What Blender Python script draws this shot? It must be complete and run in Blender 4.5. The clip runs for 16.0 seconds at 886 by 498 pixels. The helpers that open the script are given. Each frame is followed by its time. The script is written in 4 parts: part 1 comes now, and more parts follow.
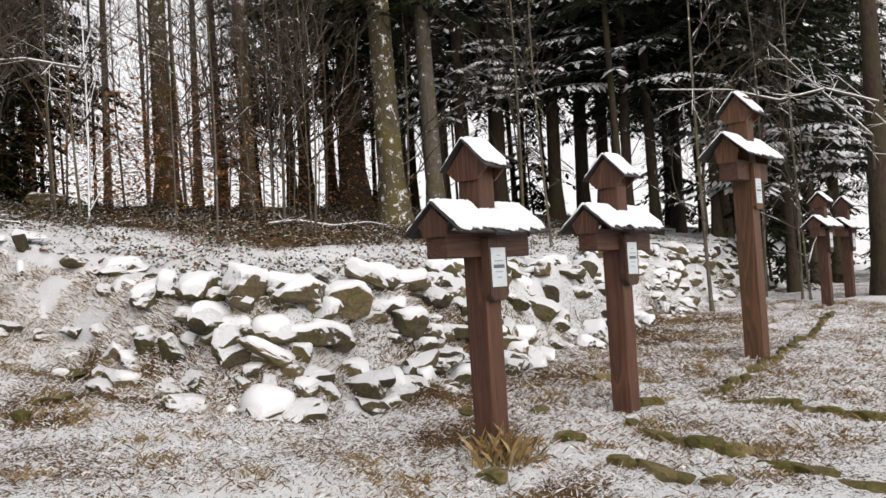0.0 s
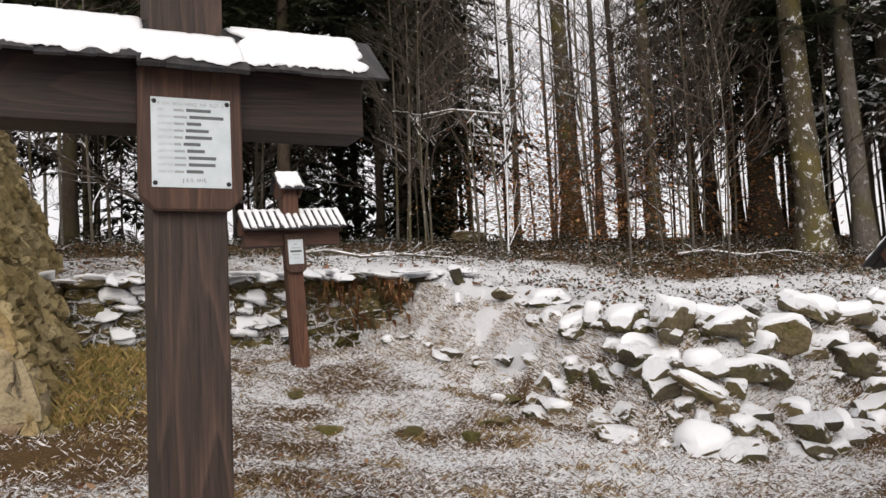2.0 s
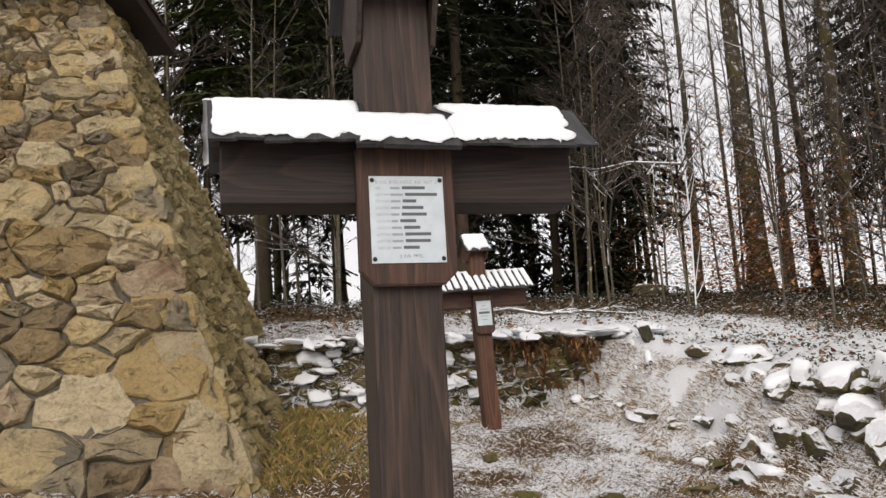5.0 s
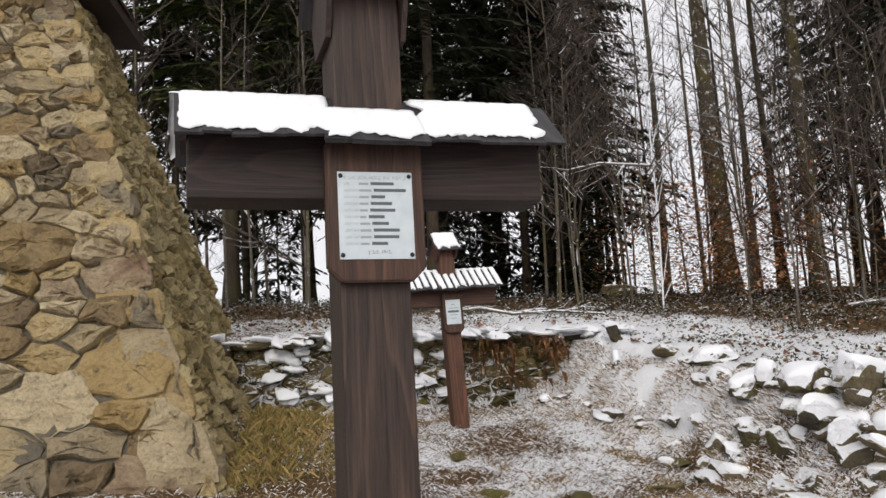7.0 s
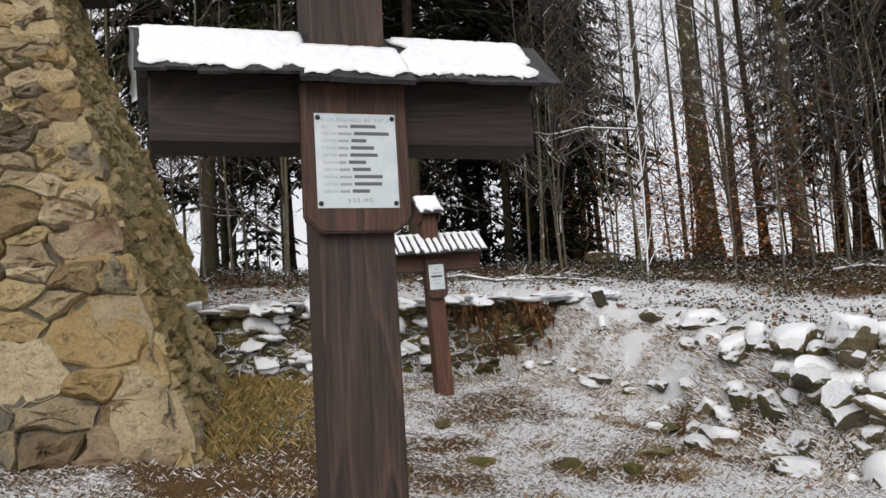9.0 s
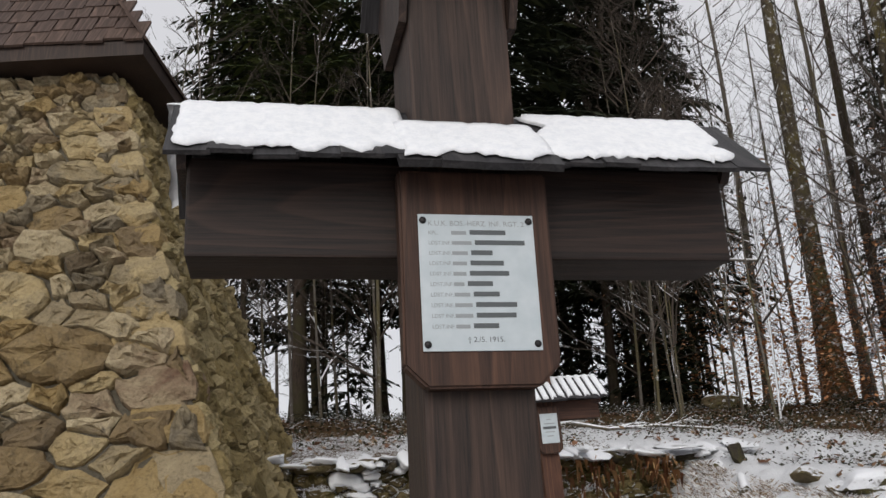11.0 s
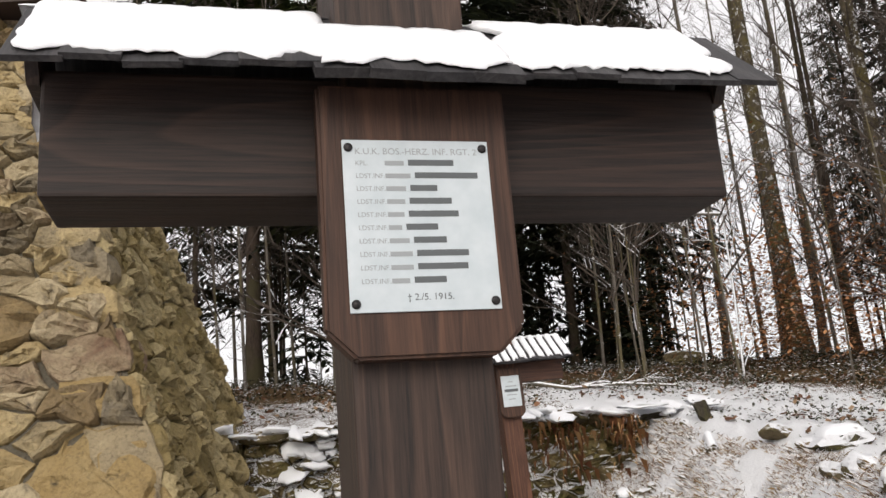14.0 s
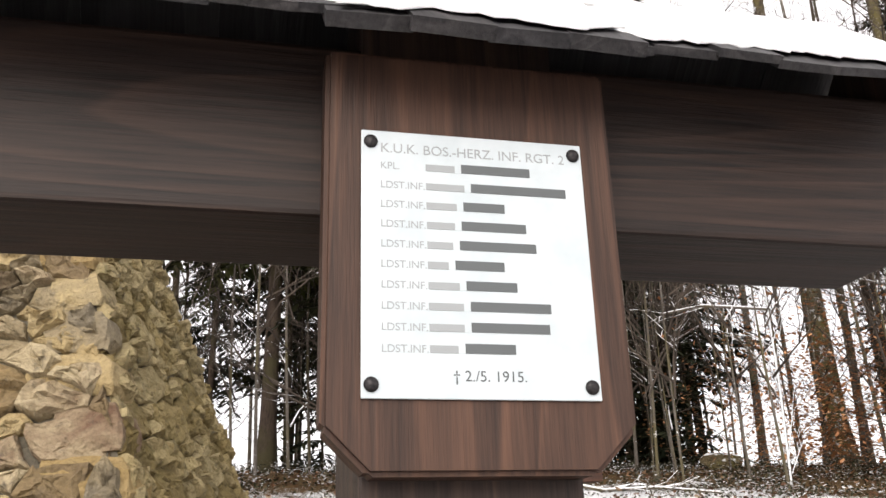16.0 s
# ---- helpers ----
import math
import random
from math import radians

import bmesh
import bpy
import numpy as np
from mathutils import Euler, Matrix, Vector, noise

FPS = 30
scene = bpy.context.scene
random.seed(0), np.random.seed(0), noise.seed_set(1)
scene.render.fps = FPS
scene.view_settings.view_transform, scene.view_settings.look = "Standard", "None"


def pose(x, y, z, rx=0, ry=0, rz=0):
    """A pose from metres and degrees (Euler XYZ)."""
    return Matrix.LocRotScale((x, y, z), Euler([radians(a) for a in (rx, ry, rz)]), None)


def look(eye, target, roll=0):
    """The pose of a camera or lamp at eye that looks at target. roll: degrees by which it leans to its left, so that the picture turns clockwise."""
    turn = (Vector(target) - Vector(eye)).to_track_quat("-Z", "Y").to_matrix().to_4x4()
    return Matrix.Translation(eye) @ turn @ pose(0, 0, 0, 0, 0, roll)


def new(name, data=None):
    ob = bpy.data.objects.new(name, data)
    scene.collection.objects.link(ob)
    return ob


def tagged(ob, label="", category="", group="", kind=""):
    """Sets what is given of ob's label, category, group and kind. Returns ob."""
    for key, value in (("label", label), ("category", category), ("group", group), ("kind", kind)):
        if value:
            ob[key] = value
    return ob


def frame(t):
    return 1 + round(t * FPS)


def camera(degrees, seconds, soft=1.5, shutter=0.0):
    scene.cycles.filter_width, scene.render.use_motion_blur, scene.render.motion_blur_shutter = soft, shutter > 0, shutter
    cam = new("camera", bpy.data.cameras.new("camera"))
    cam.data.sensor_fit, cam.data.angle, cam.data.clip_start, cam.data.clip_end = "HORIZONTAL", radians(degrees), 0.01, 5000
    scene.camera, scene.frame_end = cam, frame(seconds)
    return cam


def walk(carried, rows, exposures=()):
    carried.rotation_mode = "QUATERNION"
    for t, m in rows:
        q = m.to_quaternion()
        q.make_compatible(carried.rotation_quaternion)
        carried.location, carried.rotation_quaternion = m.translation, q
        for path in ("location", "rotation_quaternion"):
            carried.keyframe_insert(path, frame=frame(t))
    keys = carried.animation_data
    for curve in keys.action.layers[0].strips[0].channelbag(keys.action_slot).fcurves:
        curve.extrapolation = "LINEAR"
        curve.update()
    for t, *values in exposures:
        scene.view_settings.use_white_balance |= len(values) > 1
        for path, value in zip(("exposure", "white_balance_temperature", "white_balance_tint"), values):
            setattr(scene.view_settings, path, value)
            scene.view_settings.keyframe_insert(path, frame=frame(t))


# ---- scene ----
cam = camera(53.1, 16.0, soft=1.5)
PATH = [
    (0, (-0.399, -3.291, 1.321), (1.155, -2.034, 1.394), -3.57),
    (0.5, (-0.422, -3.251, 1.342), (0.980, -1.829, 1.457), -3.36),
    (1, (-0.432, -3.211, 1.339), (0.738, -1.596, 1.482), -2.34),
    (1.5, (-0.501, -3.166, 1.335), (0.554, -1.476, 1.505), -2.10),
    (2, (-0.576, -3.112, 1.344), (0.300, -1.324, 1.536), -2.85),
    (2.5, (-0.626, -3.084, 1.376), (0.042, -1.210, 1.578), -4.54),
    (3, (-0.670, -3.073, 1.394), (-0.116, -1.170, 1.663), -3.14),
    (3.5, (-0.694, -3.051, 1.409), (-0.193, -1.140, 1.720), -3.65),
    (4, (-0.702, -3.041, 1.415), (-0.206, -1.130, 1.740), -3.59),
    (6.5, (-0.716, -3.027, 1.409), (-0.146, -1.140, 1.743), -2.76),
    (7, (-0.702, -3.025, 1.404), (-0.119, -1.140, 1.732), -3.10),
    (7.5, (-0.691, -3.015, 1.413), (-0.079, -1.139, 1.738), -3.54),
    (8, (-0.698, -3.015, 1.413), (-0.097, -1.135, 1.741), -3.53),
    (8.5, (-0.708, -2.974, 1.381), (-0.078, -1.098, 1.672), -3.22),
    (9, (-0.654, -2.787, 1.365), (-0.030, -0.905, 1.628), -3.60),
    (9.5, (-0.551, -2.484, 1.449), (-0.057, -0.577, 1.793), -1.39),
    (10, (-0.553, -2.235, 1.495), (-0.128, -0.350, 2.011), -2.90),
    (12.5, (-0.411, -1.638, 1.595), (-0.001, 0.225, 2.196), -2.16),
    (13, (-0.375, -1.676, 1.592), (0.019, 0.192, 2.187), -1.69),
    (13.5, (-0.318, -1.580, 1.588), (0.093, 0.323, 2.047), -3.39),
    (14, (-0.378, -1.477, 1.618), (0.136, 0.392, 2.109), -4.59),
    (14.5, (-0.352, -1.288, 1.671), (0.215, 0.564, 2.173), -4.26),
    (15, (-0.236, -1.155, 1.689), (0.177, 0.712, 2.276), -1.49),
    (15.5, (-0.209, -1.042, 1.709), (0.180, 0.821, 2.323), -2.43),
    (16, (-0.279, -0.922, 1.723), (0.175, 0.903, 2.403), -1.78),
]
walk(cam, [(t, look(eye, target, roll)) for t, eye, target, roll in PATH],
     exposures=[(0, 0.24, 6750, 11), (1.5, 0.13, 6750, 12), (3.5, 0.19, 6850, 12), (4, 0.18, 6850, 12), (6.5, 0.10, 6600, 11), (8.5, 0.08, 6500, 10), (9.0, 0.02, 6480, 10), (10.0, -0.03, 6480, 10), (12.5, -0.54, 6400, 10),
                (13.5, -0.52, 6400, 10), (14.0, 0.26, 6750, 11), (14.5, 0.60, 6850, 12), (15.0, 0.72, 6850, 12), (16.0, 0.82, 6800, 12)])


# ---- light: an overcast winter sky ----
world = bpy.data.worlds.new("sky")
scene.world = world
world.use_nodes = True
wn, wl = world.node_tree.nodes, world.node_tree.links
sky = wn.new("ShaderNodeTexSky")
sky.sky_type, sky.sun_disc = "NISHITA", False
sky.sun_elevation, sky.sun_rotation = radians(28), radians(201)
pale = wn.new("ShaderNodeMix")
pale.data_type = "RGBA"
pale.inputs[0].default_value = 0.9
pale.inputs[7].default_value = (7.6, 7.5, 7.7, 1)
wl.new(sky.outputs[0], pale.inputs[6])
wl.new(pale.outputs[2], wn["Background"].inputs[0])
wn["Background"].inputs[1].default_value = 0.115
sun = new("sun", bpy.data.lights.new("sun", "SUN"))
sun.data.energy, sun.data.angle, sun.data.color = 1.7, radians(40), (1.0, 0.96, 0.9)
sun.matrix_world = look((-10, -26, 15), (0, 0, 0))


# ---- materials ----
def material(name, rough=0.8, spec=0.3, metal=0.0):
    m = bpy.data.materials.new(name)
    m.use_nodes = True
    b = m.node_tree.nodes["Principled BSDF"]
    b.inputs["Roughness"].default_value, b.inputs["Metallic"].default_value = rough, metal
    b.inputs["Specular IOR Level"].default_value = spec
    return m, m.node_tree.nodes, m.node_tree.links, b


def coords(n, l, scale=(1, 1, 1), kind="Object"):
    tc, mp = n.new("ShaderNodeTexCoord"), n.new("ShaderNodeMapping")
    mp.inputs["Scale"].default_value = scale
    l.new(tc.outputs[kind], mp.inputs["Vector"])
    return mp.outputs["Vector"]


def noise_tex(n, l, vec, scale, detail=4.0, rough=0.6, distort=0.0):
    t = n.new("ShaderNodeTexNoise")
    t.inputs["Scale"].default_value, t.inputs["Detail"].default_value = scale, detail
    t.inputs["Roughness"].default_value, t.inputs["Distortion"].default_value = rough, distort
    l.new(vec, t.inputs["Vector"])
    return t.outputs["Fac"]


def ramp(n, l, fac, stops):
    r = n.new("ShaderNodeValToRGB")
    e = r.color_ramp.elements
    while len(e) < len(stops):
        e.new(0.5)
    for el, (p, c) in zip(e, stops):
        el.position, el.color = p, (*c, 1) if len(c) == 3 else c
    l.new(fac, r.inputs[0])
    return r.outputs[0]


def mix(n, l, fac, a, b, mode="MIX"):
    m = n.new("ShaderNodeMix")
    m.data_type, m.blend_type = "RGBA", mode
    for sock, v in ((0, fac), (6, a), (7, b)):
        if hasattr(v, "is_linked"):
            l.new(v, m.inputs[sock])
        else:
            m.inputs[sock].default_value = v if sock == 0 else (*v, 1)
    return m.outputs[2]


def math_node(n, l, op, a, b=0.5):
    m = n.new("ShaderNodeMath")
    m.operation = op
    for k, v in enumerate((a, b)):
        if hasattr(v, "is_linked"):
            l.new(v, m.inputs[k])
        else:
            m.inputs[k].default_value = v
    return m.outputs[0]


def bump(n, l, b, height, strength=0.5, dist=0.01):
    bp = n.new("ShaderNodeBump")
    bp.inputs["Strength"].default_value, bp.inputs["Distance"].default_value = strength, dist
    l.new(height, bp.inputs["Height"])
    l.new(bp.outputs[0], b.inputs["Normal"])


def up_facing(n, l, lo, hi, vec, scale, amount):
    """How much a face looks up, broken up by noise, from 0 to 1."""
    geo, sep = n.new("ShaderNodeNewGeometry"), n.new("ShaderNodeSeparateXYZ")
    l.new(geo.outputs["Normal"], sep.inputs[0])
    z = math_node(n, l, "ADD", sep.outputs[2], math_node(n, l, "MULTIPLY", math_node(n, l, "SUBTRACT", noise_tex(n, l, vec, scale, 6, 0.7), 0.5), amount))
    mr = n.new("ShaderNodeMapRange")
    mr.inputs[1].default_value, mr.inputs[2].default_value = lo, hi
    l.new(z, mr.inputs[0])
    return mr.outputs[0]


SNOW = (0.84, 0.85, 0.88)


def make_wood(name, dark, light, axis_="Z", rough=0.62, stretch=0.06):
    """Stained timber with long arched growth rings along one local axis."""
    m, n, l, b = material(name, rough, 0.35)
    k = "XYZ".index(axis_)
    slow, fast = [1.0] * 3, [60.0] * 3
    slow[k], fast[k] = stretch, 2.2
    info = n.new("ShaderNodeObjectInfo")
    shift = n.new("ShaderNodeVectorMath")
    shift.operation = "ADD"
    l.new(coords(n, l, slow), shift.inputs[0])
    spread = n.new("ShaderNodeCombineXYZ")
    for q in range(3):
        l.new(math_node(n, l, "MULTIPLY", info.outputs["Random"], 3.1 + q), spread.inputs[q])
    l.new(spread.outputs[0], shift.inputs[1])
    field = noise_tex(n, l, shift.outputs[0], 4.2, 1.5, 0.4, 0.35)
    rings = math_node(n, l, "FRACT", math_node(n, l, "MULTIPLY", field, 19.0))
    fine = noise_tex(n, l, coords(n, l, fast), 2.0, 4, 0.7)
    col = ramp(n, l, rings, [(0.0, dark), (0.6, [a * 0.75 + c * 0.25 for a, c in zip(dark, light)]), (0.88, light), (0.97, dark)])
    col = mix(n, l, 0.5, col, ramp(n, l, fine, [(0.34, [c * 0.6 for c in dark]), (0.68, light)]), "MIX")
    blot = noise_tex(n, l, coords(n, l, slow), 2.3, 4, 0.6)
    col = mix(n, l, 0.55, col, ramp(n, l, blot, [(0.3, (0.5, 0.48, 0.5)), (0.65, (1.3, 1.2, 1.12))]), "MULTIPLY")
    l.new(mix(n, l, 1.0, col, ramp(n, l, info.outputs["Random"], [(0.0, (0.85, 0.85, 0.87)), (1.0, (1.1, 1.05, 1.0))]), "MULTIPLY"), b.inputs["Base Color"])
    bump(n, l, b, math_node(n, l, "ADD", fine, math_node(n, l, "MULTIPLY", rings, 0.35)), 0.4, 0.004)
    return m


wood_main = make_wood("stained_timber", (0.015, 0.011, 0.010), (0.082, 0.052, 0.040))
# stained beam, its colour darkened further for the shade under the roof
wood_beam_shaded = make_wood("stained_beam_shaded", (0.010, 0.0065, 0.006), (0.050, 0.029, 0.021), "X")
wood_board = make_wood("stained_board", (0.028, 0.015, 0.011), (0.095, 0.050, 0.033))
wood_red = make_wood("red_brown_timber", (0.045, 0.021, 0.014), (0.15, 0.070, 0.042))
wood_red_beam = make_wood("red_brown_beam", (0.040, 0.020, 0.014), (0.12, 0.058, 0.038), "X")
wood_gold = make_wood("golden_timber", (0.06, 0.03, 0.016), (0.19, 0.095, 0.045))
wood_dark = make_wood("dark_timber", (0.020, 0.014, 0.012), (0.055, 0.036, 0.028))
shingle_mat = make_wood("grey_black_shingle", (0.018, 0.019, 0.022), (0.06, 0.06, 0.066), "Y", 0.6)
shingle_brown = make_wood("brown_shingle", (0.05, 0.034, 0.028), (0.16, 0.115, 0.095), "Y", 0.85)


def make_snow(name):
    m, n, l, b = material(name, 0.75, 0.2)
    v = coords(n, l)
    f = noise_tex(n, l, v, 45, 5, 0.7)
    l.new(ramp(n, l, f, [(0.3, (0.76, 0.78, 0.82)), (0.6, (0.88, 0.89, 0.91))]), b.inputs["Base Color"])
    bump(n, l, b, f, 0.5, 0.01)
    return m


snow_mat = make_snow("fresh_snow")


def make_stone(name, stops, moss=0.35, snow=None):
    """Sandstone: a tone for each stone, stains, lichen and moss, and snow lying on what looks up."""
    m, n, l, b = material(name, 0.88, 0.25)
    geo = n.new("ShaderNodeNewGeometry")
    big = noise_tex(n, l, geo.outputs["Position"], 3.2, 4, 0.6, 0.4)
    fine = noise_tex(n, l, geo.outputs["Position"], 38, 6, 0.72)
    info = n.new("ShaderNodeObjectInfo")
    tone = math_node(n, l, "ADD", math_node(n, l, "MULTIPLY", info.outputs["Random"], 0.82), math_node(n, l, "MULTIPLY", big, 0.26))
    col = ramp(n, l, tone, stops)
    col = mix(n, l, 0.55, col, ramp(n, l, fine, [(0.28, (0.22, 0.2, 0.17)), (0.5, (0.85, 0.83, 0.8)), (0.75, (1.15, 1.12, 1.05))]), "MULTIPLY")
    stain = noise_tex(n, l, geo.outputs["Position"], 9, 5, 0.7)
    col = mix(n, l, ramp(n, l, stain, [(0.56, (0, 0, 0)), (0.72, (0.75, 0.75, 0.75))]), col, (0.05, 0.044, 0.036))
    mo = noise_tex(n, l, geo.outputs["Position"], 5.5, 5, 0.7)
    mossy = ramp(n, l, mo, [(0.62 - moss * 0.3, (0, 0, 0)), (0.78 - moss * 0.3, (0.8, 0.8, 0.8))])
    col = mix(n, l, math_node(n, l, "MULTIPLY", mossy, moss * 1.6), col, ramp(n, l, fine, [(0.3, (0.045, 0.05, 0.012)), (0.7, (0.16, 0.14, 0.035))]))
    if snow:
        col = mix(n, l, up_facing(n, l, snow - 0.07, snow + 0.07, geo.outputs["Position"], 11, 0.75), col, SNOW)
    l.new(col, b.inputs["Base Color"])
    rugged = noise_tex(n, l, geo.outputs["Position"], 14, 3, 0.55, 0.8)
    bump(n, l, b, math_node(n, l, "ADD", math_node(n, l, "ADD", math_node(n, l, "MULTIPLY", fine, 0.6), stain), rugged), 1.0, 0.04)
    return m


SAND = [(0.06, (0.11, 0.09, 0.065)), (0.2, (0.23, 0.17, 0.10)), (0.38, (0.37, 0.265, 0.12)), (0.52, (0.48, 0.38, 0.21)), (0.62, (0.23, 0.195, 0.14)), (0.74, (0.39, 0.315, 0.195)), (0.86, (0.55, 0.46, 0.30)), (0.98, (0.19, 0.115, 0.075))]
sandstone = make_stone("sandstone", SAND, 0.12)
sandstone_mossy = make_stone("mossy_sandstone", [(0.1, (0.18, 0.135, 0.055)), (0.45, (0.34, 0.265, 0.125)), (0.8, (0.44, 0.36, 0.20)), (1, (0.24, 0.195, 0.105))], 0.28)
DRY = [(0.12, (0.055, 0.047, 0.034)), (0.4, (0.14, 0.115, 0.075)), (0.7, (0.23, 0.18, 0.10)), (0.95, (0.09, 0.08, 0.062))]
WALL = [(0.1, (0.11, 0.088, 0.044)), (0.4, (0.22, 0.175, 0.08)), (0.7, (0.32, 0.25, 0.125)), (0.95, (0.17, 0.135, 0.075))]
field_stone = make_stone("field_stone", WALL, 0.5, 0.8)
rubble_stone = make_stone("rubble_stone", DRY, 0.5, 0.26)
bare_stone = make_stone("bare_field_stone", WALL, 0.7)
mortar = make_stone("grey_mortar", [(0.1, (0.13, 0.115, 0.085)), (0.9, (0.21, 0.185, 0.145))], 0.15)


def make_ground():
    m, n, l, b = material("snowy_turf", 0.9, 0.15)
    geo = n.new("ShaderNodeNewGeometry")
    p = geo.outputs["Position"]
    sep = n.new("ShaderNodeSeparateXYZ")
    l.new(p, sep.inputs[0])
    big, mid = noise_tex(n, l, p, 0.75, 4, 0.6, 0.5), noise_tex(n, l, p, 5.0, 5, 0.65, 0.3)
    fine, grain = noise_tex(n, l, p, 30, 6, 0.75), noise_tex(n, l, p, 85, 4, 0.7)
    earth = ramp(n, l, mid, [(0.3, (0.03, 0.019, 0.011)), (0.45, (0.10, 0.064, 0.026)), (0.58, (0.14, 0.095, 0.038)), (0.72, (0.062, 0.055, 0.016))])
    leaf = ramp(n, l, grain, [(0.38, (0.028, 0.018, 0.011)), (0.55, (0.14, 0.072, 0.034)), (0.7, (0.27, 0.19, 0.10))])
    soil = mix(n, l, 0.5, earth, leaf)
    cover = math_node(n, l, "ADD", math_node(n, l, "MULTIPLY", big, 0.95), math_node(n, l, "ADD", math_node(n, l, "MULTIPLY", fine, 1.3), math_node(n, l, "MULTIPLY", grain, 1.15)))
    attr = n.new("ShaderNodeAttribute")
    attr.attribute_name = "snow"
    cover = math_node(n, l, "ADD", cover, attr.outputs["Fac"])
    amount = ramp(n, l, math_node(n, l, "MULTIPLY", cover, 0.5), [(0.82, (0, 0, 0)), (0.86, (1, 1, 1))])
    white = ramp(n, l, grain, [(0.3, (0.74, 0.75, 0.78)), (0.6, (0.89, 0.90, 0.92))])
    l.new(mix(n, l, amount, soil, white), b.inputs["Base Color"])
    bump(n, l, b, math_node(n, l, "ADD", math_node(n, l, "MULTIPLY", grain, 0.6), fine), 0.9, 0.03)
    return m


ground_mat = make_ground()


def make_bark(name, dark, light, green, snow=0.0):
    m, n, l, b = material(name, 0.92, 0.15)
    geo = n.new("ShaderNodeNewGeometry")
    mp = n.new("ShaderNodeMapping")
    mp.inputs["Scale"].default_value = (1, 1, 0.3)
    l.new(geo.outputs["Position"], mp.inputs["Vector"])
    f = noise_tex(n, l, mp.outputs[0], 22, 5, 0.7)
    c = ramp(n, l, f, [(0.3, dark), (0.7, light)])
    g = noise_tex(n, l, geo.outputs["Position"], 1.8, 4, 0.6)
    c = mix(n, l, ramp(n, l, g, [(0.45, (0, 0, 0)), (0.62, (0.8, 0.8, 0.8))]), c, green)
    if snow:
        s = noise_tex(n, l, geo.outputs["Position"], 7, 6, 0.8)
        c = mix(n, l, ramp(n, l, s, [(0.62 - snow * 0.1, (0, 0, 0)), (0.66 - snow * 0.1, (1, 1, 1))]), c, (0.75, 0.76, 0.78))
    l.new(c, b.inputs["Base Color"])
    bump(n, l, b, f, 0.9, 0.02)
    return m


bark_spruce = make_bark("spruce_bark", (0.025, 0.018, 0.014), (0.075, 0.055, 0.042), (0.05, 0.045, 0.022))
bark_mossy = make_bark("mossy_bark", (0.04, 0.034, 0.02), (0.13, 0.105, 0.07), (0.12, 0.10, 0.035), 0.55)
bark_beech = make_bark("beech_bark", (0.07, 0.06, 0.05), (0.17, 0.15, 0.13), (0.10, 0.085, 0.04), 0.15)


def make_leafy(name, stops, snow=None, rough=0.7):
    m, n, l, b = material(name, rough, 0.2)
    geo = n.new("ShaderNodeNewGeometry")
    c = ramp(n, l, geo.outputs["Random Per Island"], stops)
    if snow:
        c = mix(n, l, up_facing(n, l, snow - 0.1, snow + 0.15, geo.outputs["Position"], 2.2, 1.3), c, SNOW)
    l.new(c, b.inputs["Base Color"])
    return m


needle_mat = make_leafy("spruce_needles", [(0, (0.008, 0.011, 0.006)), (0.6, (0.018, 0.024, 0.011)), (1, (0.038, 0.042, 0.018))])
needle_snowy = make_leafy("snowy_needles", [(0, (0.012, 0.018, 0.010)), (1, (0.04, 0.05, 0.026))], 0.62)
needle_green = make_leafy("green_needles", [(0, (0.02, 0.03, 0.01)), (0.6, (0.05, 0.065, 0.02)), (1, (0.10, 0.11, 0.035))])
twig_mat = make_leafy("bare_twigs", [(0, (0.03, 0.024, 0.02)), (1, (0.095, 0.075, 0.06))], 0.75, 0.9)
beech_leaf = make_leafy("dry_beech_leaves", [(0, (0.30, 0.13, 0.055)), (1, (0.62, 0.33, 0.16))], 1.1)
brush_mat = make_leafy("snowy_bramble", [(0, (0.02, 0.022, 0.012)), (0.6, (0.06, 0.06, 0.03)), (1, (0.14, 0.10, 0.06))], 0.92)
straw_mat = make_leafy("dry_grass", [(0, (0.14, 0.085, 0.035)), (0.6, (0.28, 0.19, 0.085)), (1, (0.40, 0.31, 0.17))], 1.15)
frost_grass = make_leafy("frosted_grass", [(0, (0.045, 0.027, 0.015)), (0.25, (0.17, 0.105, 0.055)), (0.5, (0.36, 0.28, 0.2)), (0.62, (0.8, 0.79, 0.79)), (1, (0.9, 0.9, 0.92))])
rime_grass = make_leafy("rimed_grass", [(0, (0.08, 0.045, 0.025)), (0.18, (0.26, 0.17, 0.10)), (0.32, (0.5, 0.42, 0.35)), (0.42, (0.84, 0.83, 0.83)), (1, (0.9, 0.9, 0.92))])
green_grass = make_leafy("green_grass", [(0, (0.10, 0.085, 0.025)), (0.5, (0.24, 0.19, 0.06)), (0.8, (0.34, 0.21, 0.085)), (1, (0.42, 0.31, 0.13))])
litter_mat = make_leafy("fallen_leaves", [(0, (0.10, 0.045, 0.025)), (0.6, (0.22, 0.11, 0.06)), (1, (0.36, 0.25, 0.15))])

